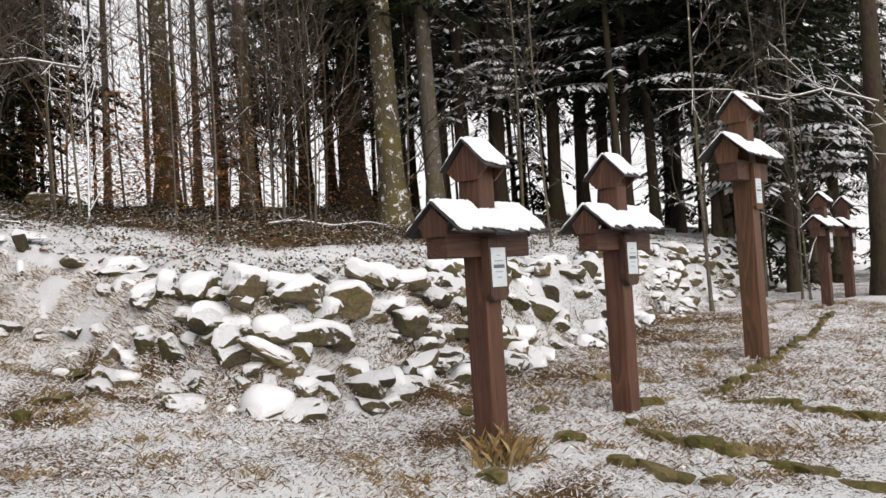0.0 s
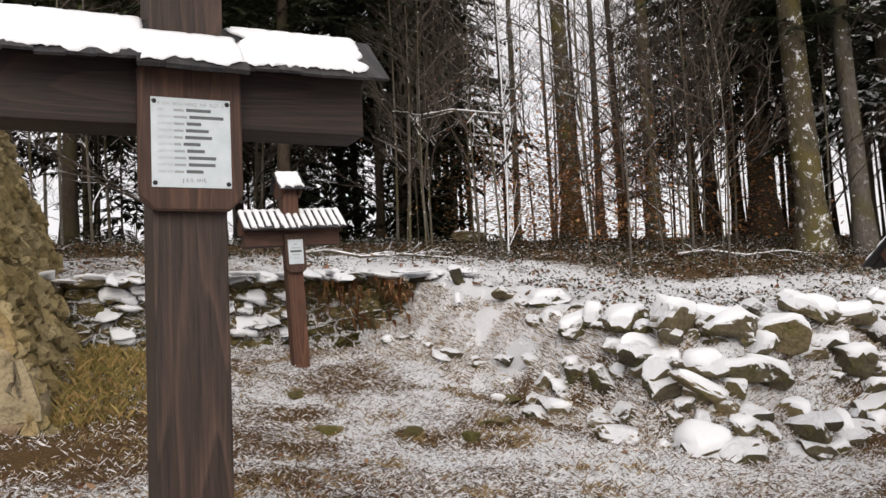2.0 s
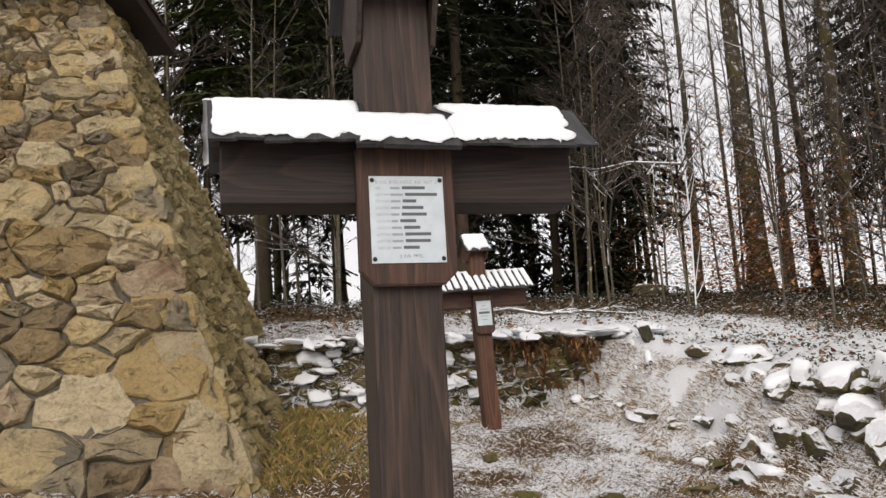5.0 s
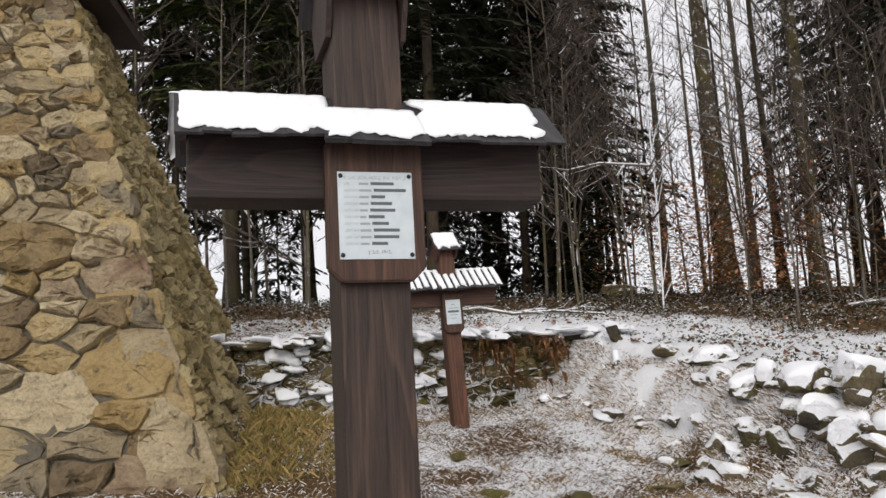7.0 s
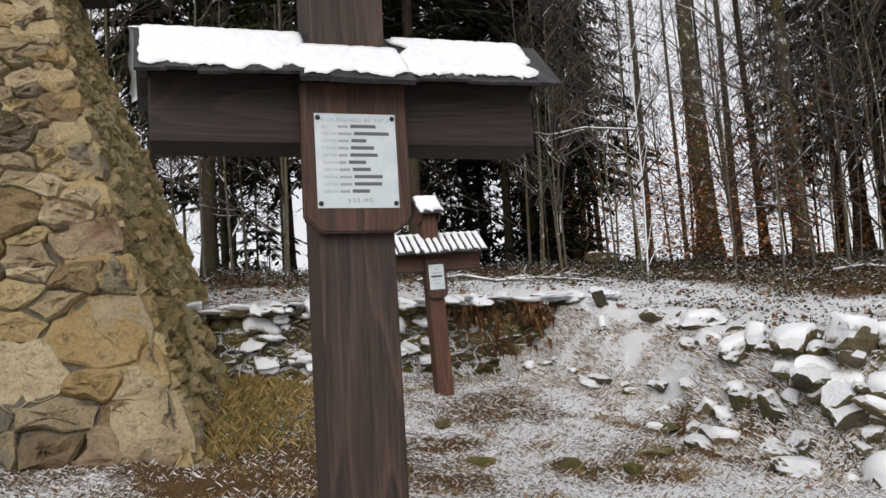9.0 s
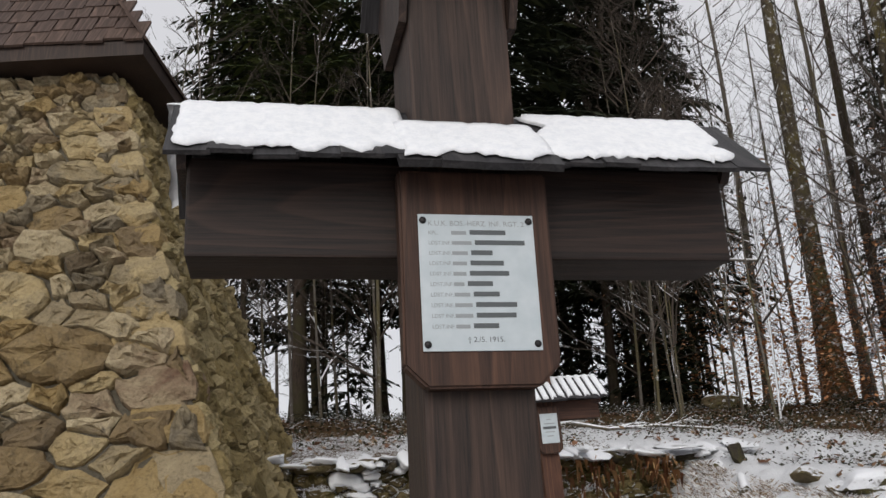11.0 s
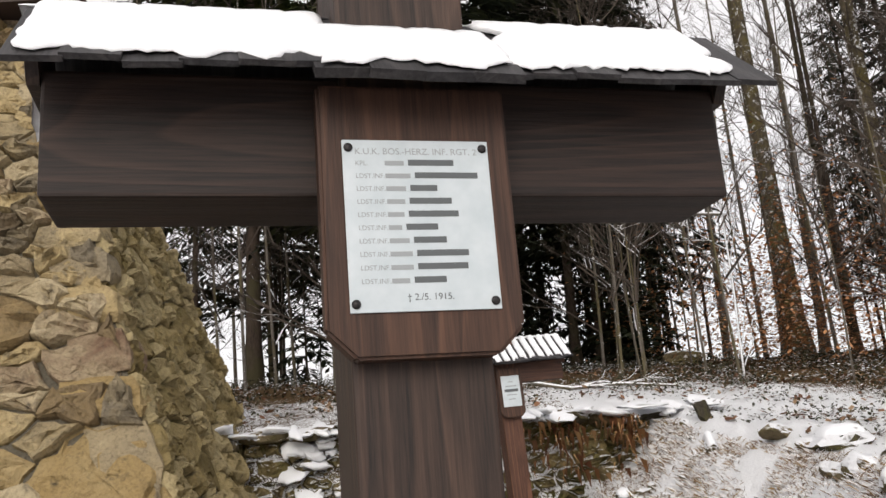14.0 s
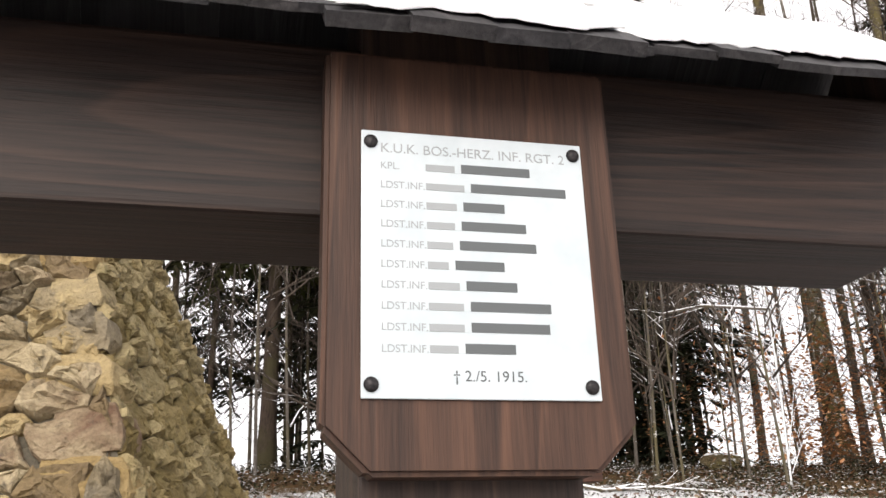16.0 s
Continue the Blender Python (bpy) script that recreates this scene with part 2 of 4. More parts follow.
plate_mat, pn, pl_, pb = material("enamel_plate", 0.28, 0.5)
pv = noise_tex(pn, pl_, coords(pn, pl_), 18, 4, 0.6)
pl_.new(ramp(pn, pl_, pv, [(0.3, (0.47, 0.53, 0.56)), (0.7, (0.56, 0.61, 0.64))]), pb.inputs["Base Color"])
ink, _, _, ib = material("dark_lettering", 0.5)
ib.inputs["Base Color"].default_value = (0.10, 0.11, 0.115, 1)
ink_pale, _, _, ib2 = material("worn_lettering", 0.5)
ib2.inputs["Base Color"].default_value = (0.30, 0.32, 0.33, 1)
iron, inn, inl, inb = material("black_iron", 0.55, 0.5, 0.6)
inl.new(ramp(inn, inl, noise_tex(inn, inl, coords(inn, inl), 300, 3), [(0.3, (0.012, 0.012, 0.014)), (0.7, (0.05, 0.045, 0.045))]), inb.inputs["Base Color"])


# ---- builders ----
def mesh_of(name, bm, mat, smooth=False):
    me = bpy.data.meshes.new(name)
    bm.normal_update()
    bm.to_mesh(me)
    bm.free()
    if mat:
        me.materials.append(mat)
    if smooth:
        me.polygons.foreach_set("use_smooth", [True] * len(me.polygons))
    return me


def part(name, bm, mat, parent=None, label="", smooth=False):
    me = bm if isinstance(bm, bpy.types.Mesh) else mesh_of(name, bm, mat, smooth)
    ob = new(name, me)
    ob.parent = parent
    if label:
        tagged(ob, label)
    return ob


def thing(name, m, label, category, group="", kind=""):
    ob = new(name)
    ob.matrix_world = m
    ob.empty_display_size = 0.1
    return tagged(ob, label, category, group, kind)


def box(bm, x0, x1, y0, y1, z0, z1, bevel=0.0, wob=0.0, rng=None):
    vs = [bm.verts.new((x, y, z)) for z in (z0, z1) for x, y in ((x0, y0), (x1, y0), (x1, y1), (x0, y1))]
    if wob:
        for v in vs:
            v.co += Vector([rng.uniform(-wob, wob) for _ in range(3)])
    fs = [bm.faces.new([vs[k] for k in q]) for q in ((3, 2, 1, 0), (4, 5, 6, 7), (0, 1, 5, 4), (1, 2, 6, 5), (2, 3, 7, 6), (3, 0, 4, 7))]
    if bevel:
        bmesh.ops.bevel(bm, geom=list({e for f in fs for e in f.edges}), offset=bevel, segments=2, affect="EDGES", profile=0.6)
    return bm


def prism(bm, pts, y0, y1):
    """A plate with the outline pts in x and z between y0 and y1."""
    a = [bm.verts.new((x, y0, z)) for x, z in pts]
    b = [bm.verts.new((x, y1, z)) for x, z in pts]
    bm.faces.new(a), bm.faces.new(b[::-1])
    k = len(pts)
    for i in range(k):
        bm.faces.new((a[i], b[i], b[(i + 1) % k], a[(i + 1) % k]))
    bmesh.ops.recalc_face_normals(bm, faces=bm.faces)
    return bm


def from_arrays(name, verts, faces, mat, smooth=False):
    me = bpy.data.meshes.new(name)
    me.from_pydata(verts, [], faces)
    me.materials.append(mat)
    if smooth:
        me.polygons.foreach_set("use_smooth", [True] * len(me.polygons))
    return me


def tube(verts, faces, a, b, ra, rb, sides):
    """Adds a tapered stick from a to b to the lists."""
    d = (b - a).normalized()
    u = d.orthogonal().normalized()
    w = d.cross(u)
    k = len(verts)
    for c, r in ((a, ra), (b, rb)):
        for i in range(sides):
            g = 2 * math.pi * i / sides
            verts.append(c + r * (math.cos(g) * u + math.sin(g) * w))
    for i in range(sides):
        j = (i + 1) % sides
        faces.append((k + i, k + j, k + sides + j, k + sides + i))


# ---- the lie of the land ----
FOOT = [(-80, 6.72), (3.05, 6.68), (3.15, 5.4), (3.28, 4.2), (3.35, 3.0), (3.4, 2.0), (3.9, 1.45), (5.1, 1.4), (7.2, 1.7), (11.2, 2.2), (14, 2.8), (22, 3.6), (90, 8)]


def bank_distance(x, y):
    """How far a point lies behind (plus) or before (minus) the foot of the bank."""
    best = np.full(np.shape(x), 1e9)
    sign = np.ones(np.shape(x))
    for (ax, ay), (bx, by) in zip(FOOT, FOOT[1:]):
        dx, dy = bx - ax, by - ay
        t = np.clip(((x - ax) * dx + (y - ay) * dy) / (dx * dx + dy * dy), 0, 1)
        d = np.hypot(x - ax - t * dx, y - ay - t * dy)
        s = np.where(dx * (y - ay) - dy * (x - ax) > 0, 1.0, -1.0)
        near = d < best - 1e-9
        best, sign = np.where(near, d, best), np.where(near, s, sign)
    return best * sign


def smooth(t):
    t = np.clip(t, 0, 1)
    return t * t * (3 - 2 * t)


def land(x, y):
    x, y = np.asarray(x, float), np.asarray(y, float)
    low = 0.3 + np.where(y < 0, np.maximum(0.06 * y, -0.5), 0)
    rise = np.interp(y, [0, 1.5, 3.2, 4.2, 5.1, 6.7, 12], [0, 0.17, 0.35, 0.6, 0.83, 0.95, 1.15])
    low = low + rise * (0.4 + 0.6 * smooth((4.9 - x) / 2.2)) + 0.2 * smooth((1.2 - x) / 2) * smooth((y - 4) / 3) + 0.022 * np.clip(x - 4, 0, 12)
    up = np.interp(y, [-5, 1, 2, 3, 4, 5, 6, 7, 9, 12.5, 17, 26, 60, 200], [0.9, 1.12, 1.24, 1.32, 1.48, 1.76, 1.9, 2.12, 2.5, 3.1, 3.45, 3.5, -2.5, -30]) + 0.02 * np.clip(x - 5, 0, 12)
    up = up - 0.12 * np.maximum(x - 26, 0) - 0.12 * np.maximum(-14 - x, 0)
    d = bank_distance(x, y)
    wide = 0.12 + smooth((x - 3.0) / 0.5) * (0.5 + 0.5 * smooth((y - 3) / 2))
    return low + (up - low) * smooth(d / wide)


def axis(lo, hi, a, b, fine, grow=1.16):
    mid = list(np.arange(a, b, fine))
    out, s, v = [], fine, mid[-1]
    while v < hi:
        s *= grow
        v += s
        out.append(v)
    left, s, v = [], fine, mid[0]
    while v > lo:
        s *= grow
        v -= s
        left.append(v)
    return np.array(left[::-1] + mid + out)


gx, gy = axis(-600, 600, -2.5, 14.0, 0.05), axis(-600, 600, -2.6, 7.6, 0.05)
GX, GY = np.meshgrid(gx, gy)
GZ = land(GX, GY)
GD = bank_distance(GX, GY)


def bumps(x, y, z):
    s = noise.noise((x * 0.9, y * 0.9, 3.1)) * 0.05 + noise.noise((x * 3.1, y * 3.1, 1.7)) * 0.035
    return s + noise.noise((x * 9.0, y * 9.0, 0.3)) * 0.024 + noise.noise((x * 19.0, y * 19.0, 5.3)) * 0.018


def lumps(x, y):
    """Sods and buried stones that make the bank uneven."""
    a = noise.noise((x * 2.6, y * 2.6, 8.1)) * 0.15 + noise.noise((x * 6.3, y * 6.3, 2.2)) * 0.09
    return a + max(0.0, noise.noise((x * 4.1, y * 4.1, 6.6))) * 0.16


steep = np.hypot(*np.gradient(GZ, gy, gx))
near = np.exp(-((GD - 0.45) / 0.75) ** 2) * smooth((GX - 2.7) / 0.8) * (GX < 24)
GZ = GZ + near * np.array([lumps(a, b) if c > 0.02 else 0.0 for a, b, c in zip(GX.ravel(), GY.ravel(), near.ravel())]).reshape(GX.shape)
flat = np.array([bumps(a, b, 0) if abs(a) < 30 and abs(b) < 30 else 0.0 for a, b in zip(GX.ravel(), GY.ravel())]).reshape(GX.shape)
GZ = GZ + flat
ny, nx = GX.shape
ids = np.arange(nx * ny).reshape(ny, nx)
quads = np.stack([ids[:-1, :-1], ids[:-1, 1:], ids[1:, 1:], ids[1:, :-1]], -1).reshape(-1, 4)
gme = from_arrays("ground", np.stack([GX, GY, GZ], -1).reshape(-1, 3).tolist(), quads.tolist(), ground_mat, True)
snow_attr = gme.attributes.new("snow", "FLOAT", "POINT")
bankish = smooth(GD / 0.6) * smooth((GX - 3.1) / 0.6)
woods = smooth((GD - 2.2) / 2.5)
left_bare = smooth((1.4 - GX) / 1.6) * smooth((GY - 1.5) / 2.5) * (GD < 0)
bare_spots = np.zeros(GX.shape)
for px_, py_, pr in ((3.31, 3.77, 0.34), (2.83, 3.08, 0.26), (2.07, 2.91, 0.24), (1.49, 3.75, 0.3), (2.46, 2.42, 0.2), (1.18, 2.83, 0.3), (0.81, 2.12, 0.35), (4.12, 0.25, 0.5), (3.33, -0.95, 0.3), (5.11, 1.28, 0.5), (2.07, 4.56, 0.5), (3.48, 2.8, 0.3), (4.69, 2.05, 0.35), (6.7, 0.88, 0.5), (5.75, 1.7, 0.4), (0.1, 0.1, 0.8), (-0.6, 0.9, 0.9), (0.6, 1.2, 0.7), (-0.6, -0.9, 0.9), (9.47, 1.54, 0.7), (11.62, 1.96, 0.9), (0.02, 3.38, 0.9), (0.89, 5.66, 0.8)):
    bare_spots = np.maximum(bare_spots, np.exp(-((GX - px_) ** 2 + 1.6 * (GY - py_) ** 2) / pr ** 2))
snow_attr.data.foreach_set("value", (0.05 + 0.45 * bankish * (1 - woods) - 0.42 * woods - 0.25 * smooth((GD - 6) / 4) - 0.17 * left_bare - 0.4 * bare_spots - 0.3 * bankish * smooth((steep - 0.5) / 0.9)).ravel().astype(np.float32))
ground = tagged(new("ground", gme), "snow-dusted turf and leaf litter rising to a wooded bank", "ground", kind="structure")


def bisect(row, v):
    lo, hi = 0, len(row)
    while lo < hi:
        mid = (lo + hi) // 2
        if v < row[mid]:
            hi = mid
        else:
            lo = mid + 1
    return lo


LX, LY, LZ, LD = gx.tolist(), gy.tolist(), GZ.tolist(), GD.tolist()


def sample(table, x, y):
    """A value of the land's grid between its nodes."""
    i, j = bisect(LX, x) - 1, bisect(LY, y) - 1
    a, b = (x - LX[i]) / (LX[i + 1] - LX[i]), (y - LY[j]) / (LY[j + 1] - LY[j])
    r0, r1 = table[j], table[j + 1]
    return (r0[i] * (1 - a) + r0[i + 1] * a) * (1 - b) + (r1[i] * (1 - a) + r1[i + 1] * a) * b


def land_at(x, y):
    return sample(LZ, x, y)


# ---- crosses ----
def shingle_mesh(w, length, thick):
    bm = bmesh.new()
    box(bm, -w / 2, w / 2, -length, 0, -thick, 0)
    for v in bm.verts:
        if v.co.y > -0.01:
            v.co.z -= thick * 0.2 if v.co.z > -0.001 else -thick * 0.35
    return mesh_of("shingle", bm, shingle_mat)


def snow_slab(x0, x1, length, thick, seed, ragged=0.03, ends=0.02, pitch=0.088):
    """Snow lying on a roof slope: x along the ridge, -y down the slope from 0, z out of it."""
    nxs, nys = max(6, int((x1 - x0) / 0.014)), max(5, int(length / 0.02))
    bm = bmesh.new()
    rows_top, rows_low = [], []
    for j in range(nys + 1):
        top, low = [], []
        for i in range(nxs + 1):
            a, b = i / nxs, j / nys
            x = x0 + (x1 - x0) * a
            cut = ragged * (0.5 + noise.noise((x * 17, seed * 3.1, 0.2)) + 0.6 * noise.noise((x * 48, seed, 4.0)))
            y = -b * (length - max(0.0, cut))
            x += (0.5 - a) * 2 * ends * max(0.0, noise.noise((y * 19, seed * 1.7, a * 7)) + 0.3)
            edge = min(1.0, min(a, 1 - a) * nxs / 1.5, (1 - b) * nys / 1.5)
            h = thick * (0.25 + 0.75 * math.sqrt(max(edge, 0))) * (1 + 0.2 * noise.noise((x * 4, y * 5, seed))) + 0.0016 * noise.noise((x * 70, y * 70, seed))
            seam = abs(((x - x0) / pitch + 0.5) % 1.0 - 0.5)
            h *= 1 - 0.28 * math.exp(-(seam / 0.09) ** 2)
            top.append(bm.verts.new((x, y, max(h, 0.003))))
            low.append(bm.verts.new((x, y, 0.0)))
        rows_top.append(top), rows_low.append(low)
    for j in range(nys):
        for i in range(nxs):
            bm.faces.new((rows_top[j][i], rows_top[j + 1][i], rows_top[j + 1][i + 1], rows_top[j][i + 1]))
    ring = [(0, i) for i in range(nxs)] + [(j, nxs) for j in range(nys)] + [(nys, i) for i in range(nxs, 0, -1)] + [(j, 0) for j in range(nys, 0, -1)]
    for (j, i), (q, p) in zip(ring, ring[1:] + ring[:1]):
        bm.faces.new((rows_top[j][i], rows_top[q][p], rows_low[q][p], rows_low[j][i]))
    bmesh.ops.recalc_face_normals(bm, faces=bm.faces)
    return mesh_of("snow", bm, snow_mat, True)


def roof_slope(parent, x0, x1, ridge, eave, width, seed, snow, side=1, bare=0.0, thick=0.011, striped=False):
    """A run of shingles down one slope from ridge (y, z) to eave (y, z), and the snow on it."""
    rng = random.Random(seed)
    (yr, zr), (ye, ze) = ridge, eave
    length, tilt = math.hypot(ye - yr, ze - zr), math.atan2(zr - ze, abs(ye - yr))
    base = Matrix.Translation((0, yr, zr)) @ Matrix.Rotation(0 if ye < yr else math.pi, 4, "Z") @ Matrix.Rotation(tilt, 4, "X")
    n = max(2, round((x1 - x0) / width))
    w = (x1 - x0) / n
    shared = shingle_mesh(w * 1.04, length, thick)
    for i in range(n):
        x = x0 + (i + 0.5) * w
        ob = part("shingle", shared, None, parent)
        ob.matrix_basis = base @ pose((x if ye < yr else -x), rng.uniform(-0.006, 0.006), rng.uniform(0, 0.004), rng.uniform(-1, 1), rng.uniform(-2.0, 2.0), rng.uniform(-0.7, 0.7))
    if snow:
        runs = [(x0 + k * w + 0.008, x0 + (k + 1) * w - 0.012) for k in range(n)] if striped else [(x0 + 0.01 + 0.3 * bare, x1 - 0.01 - bare)]
        for k, (sa, sb) in enumerate(runs):
            me = snow_slab(sa, sb, length - 0.004, snow, seed + 0.37 * k, 0.045, 0.004 if striped else 0.02 + bare, w)
            ob = part("snow", me, None, parent, "strip of fresh snow" if striped else "layer of fresh snow")
            ob.matrix_basis = base @ Matrix.Translation((0, 0, 0.005))


def text_part(body, size, x, z, y, parent, mat, align="LEFT"):
    cu = bpy.data.curves.new("lettering", "FONT")
    cu.body, cu.size, cu.align_x, cu.extrude = body, size, align, 0.0002
    cu.materials.append(mat)
    ob = new("lettering", cu)
    ob.parent = parent
    ob.matrix_basis = pose(x, y, z, 90, 0, 0)
    return ob


def bar(x0, x1, z0, z1, y, parent, mat):
    bm = bmesh.new()
    box(bm, x0, x1, y - 0.0004, y + 0.002, z0, z1)
    return part("lettering_bar", bm, mat, parent)


def grave_cross(place, lean, label, seed, base, total, post_w, beam, arm, roof, cap, board, plate, woods, snow=0.03, width=0.075, group="wooden grave crosses", dip=None, skirt=0.07, striped=False, turn=0.0):
    """place: the post's centre. beam: bottom, top, front, back. arm: the beam's ends. roof: its ends, ridge (y, z), eave (y, z).
    cap: half length, ridge height, eave height, run. board: half width, bottom, top, chamfer, front. plate: half width, bottom, top. Heights from the post's foot."""
    rng = random.Random(seed)
    post_mat, beam_mat, board_mat = woods
    ob = thing("grave_cross", Matrix.Translation((place[0], place[1], base)) @ pose(0, 0, 0, 0, lean, turn), label, "cross", group)
    h = post_w / 2
    bm = bmesh.new()
    box(bm, -h, h, -h, h, -0.25, cap[1] - 0.04, 0.009)
    part("post", bm, post_mat, ob)
    bm = bmesh.new()
    x0, x1 = arm
    b0, b1, yf, yb = beam
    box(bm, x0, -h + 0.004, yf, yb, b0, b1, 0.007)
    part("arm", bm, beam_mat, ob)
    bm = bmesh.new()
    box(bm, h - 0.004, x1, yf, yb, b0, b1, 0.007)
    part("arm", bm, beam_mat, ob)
    # gable boards that close the ends of the roofs
    r0, r1, (yr, zr), (ye, ze) = roof
    back = 2 * yr - ye
    for x in (x0 - 0.012, x1 + 0.012):
        bm = bmesh.new()
        lap = max(ye + 0.06, yf - 0.03)
        pts = [(yf, b1 - 0.03), (lap, ze + (lap - ye) * 0.8 - 0.03), (yr, zr - 0.03), (2 * yr - lap, ze + (lap - ye) * 0.8 - 0.03), (yb, b1 - 0.03)]
        prism(bm, pts, -0.011, 0.011)
        g = part("gable_board", bm, woods[0], ob)
        g.matrix_basis = pose(x, 0, 0, 0, 0, 90)
    for n, side in enumerate((-1, 1)):
        a, b = (r0, -h) if side < 0 else (h, r1)
        roof_slope(ob, a, b, (yr, zr), (ye, ze), width, seed * 10 + n, snow, bare=0.05 if side > 0 and dip else 0.0, striped=striped)
        roof_slope(ob, a, b, (yr, zr), (back, ze), width, seed * 10 + 2 + n, snow)
    dz = dip or (0.02, 0.012)
    t0 = (yr - (-h)) / max(yr - ye, 1e-3)
    tan = (zr - ze) / (yr - ye)
    front = (-h - 0.0, zr - tan * (yr + h) + 0.012)
    roof_slope(ob, -h - 0.06, h + 0.06, front, (ye - dz[0], ze - dz[0] * tan + 0.012), width, seed * 10 + 5, snow, thick=0.018, striped=striped)
    ch, cz, ce, run = cap
    for sgn in (-1, 1):
        roof_slope(ob, -ch, ch, (0, cz), (sgn * run, ce), width, seed * 10 + 6 + sgn, snow)
        bm = bmesh.new()
        prism(bm, [(-run + 0.03, ce - 0.005), (0, cz - 0.03), (run - 0.03, ce - 0.005), (h, ce - skirt), (-h, ce - skirt)], -0.01, 0.01)
        g = part("gable_board", bm, woods[0], ob)
        g.matrix_basis = pose(sgn * (h + 0.014), 0, 0, 0, 0, 90)
    bw, z0, z1, cut, yb0 = board
    bm = bmesh.new()
    prism(bm, [(-bw, z1), (-bw, z0 + cut), (-bw + cut, z0), (bw - cut, z0), (bw, z0 + cut), (bw, z1)], yb0, -h + 0.002)
    bmesh.ops.bevel(bm, geom=[e for e in bm.edges], offset=0.006, segments=2, affect="EDGES")
    bo = part("plaque_board", bm, board_mat, ob, "brown board with cut lower corners")
    pw, p0, p1 = plate
    bm = bmesh.new()
    box(bm, -pw, pw, yb0 - 0.004, yb0 - 0.0005, p0, p1, 0.0012)
    pq = part("name_plate", bm, plate_mat, bo, "pale enamel plate with dark lettering")
    return ob, pq, yb0 - 0.0042


MAIN_Y = 0.184
cross, plate_ob, py = grave_cross((-0.005, MAIN_Y), 0.0, "tall dark-stained wooden cross with snow-covered shingle roofs and a name plate", 1,
    0.25, 2.75, 0.258, (1.875, 2.11, -0.122, 0.075), (-0.65, 0.665), (-0.69, 0.725, (-0.04, 2.278), (-0.258, 2.068)),
    (0.2, 2.95, 2.68, 0.25), (0.178, 1.565, 2.07, 0.05, -0.179), (0.136, 1.645, 1.962), (wood_main, wood_beam_shaded, wood_board), 0.011, 0.088, dip=(0.03, 0.01), skirt=0.19, turn=-0.7)
for sx in (-0.125, 0.125):
    for z in (1.66, 1.947):
        bm = bmesh.new()
        bmesh.ops.create_uvsphere(bm, u_segments=12, v_segments=6, radius=0.0085)
        bmesh.ops.scale(bm, vec=(1, 0.55, 1), verts=bm.verts)
        bmesh.ops.translate(bm, vec=(sx, py - 0.001, z), verts=bm.verts)
        part("screw", bm, iron, plate_ob, "black domed screw", True)
text_part("K.U.K. BOS.-HERZ. INF. RGT. 2", 0.0172, -0.114, 1.9345, py, plate_ob, ink_pale)
rng = random.Random(5)
names = [(0.035, 0.085), (0.046, 0.118), (0.036, 0.05), (0.033, 0.078), (0.03, 0.092), (0.024, 0.058), (0.036, 0.06), (0.04, 0.095), (0.04, 0.092), (0.032, 0.058)]
for k, (a, b) in enumerate(names):
    z = 1.9135 - 0.0242 * k
    text_part("KPL." if k == 0 else "LDST.INF.", 0.0125, -0.114, z, py, plate_ob, ink_pale)
    bar(-0.060, -0.060 + a, z, z + 0.0085, py, plate_ob, ink_pale)
    bar(-0.052 + a, -0.052 + a + b, z, z + 0.0112, py, plate_ob, ink)
text_part("† 2./5. 1915.", 0.017, -0.035, 1.665, py, plate_ob, ink)


def plain_plate(pq, py, pw, p0, p1):
    """Unreadable lines on a small plate as bars."""
    hgt = p1 - p0
    for k, (wd, th) in enumerate(((0.25, 0.03), (0.6, 0.035), (0.75, 0.09), (0.55, 0.03), (0.35, 0.03))):
        z = p1 - hgt * (0.2 + 0.14 * k)
        bar(-pw * wd, pw * wd, z - th * hgt / 2, z + th * hgt / 2, py, pq, ink if k == 2 else ink_pale)


SMALL = dict(post_w=0.15, beam=(1.20, 1.35, -0.075, 0.075), arm=(-0.41, 0.41), roof=(-0.45, 0.45, (0, 1.52), (-0.215, 1.335)),
             cap=(0.13, 1.90, 1.725, 0.175), board=(0.098, 0.94, 1.31, 0.035, -0.125), plate=(0.072, 1.02, 1.25))
rows = [((3.85, -0.14), 0.0, 0.25, 2, "red-brown wooden cross with snowy shingle roofs above dry grass", (wood_red, wood_red_beam, wood_board), {}),
        ((5.46, -0.18), 0.4, 0.27, 3, "dark red-brown wooden cross with snowy shingle roofs on a stone foot", (wood_red, wood_red_beam, wood_board), {}),
        ((8.24, -0.16), 0.0, 0.56, 4, "tall golden-brown wooden cross with snowy roofs and a long post", (wood_gold, wood_red_beam, wood_gold),
         dict(post_w=0.185, beam=(1.55, 1.74, -0.09, 0.09), roof=(-0.52, 0.52, (0, 1.99), (-0.25, 1.76)), cap=(0.16, 2.42, 2.2, 0.2), board=(0.1, 1.27, 1.72, 0.03, -0.13), plate=(0.075, 1.33, 1.57))),
        ((14.37, 0.88), 0.0, 0.46, 5, "small dark wooden cross with snowy roofs far off beside another", (wood_red, wood_red_beam, wood_board), {}),
        ((16.05, 0.97), 0.0, 0.46, 6, "small dark wooden cross with snowy roofs at the row's far end", (wood_red, wood_red_beam, wood_board), {}),
        ((1.87, 5.04), -2.4, 1.05, 7, "leaning brown wooden cross with snowy striped shingles before a stone wall", (wood_red, wood_red_beam, wood_board), dict(striped=True, arm=(-0.46, 0.46), roof=(-0.5, 0.5, (0, 1.54), (-0.225, 1.345))))]
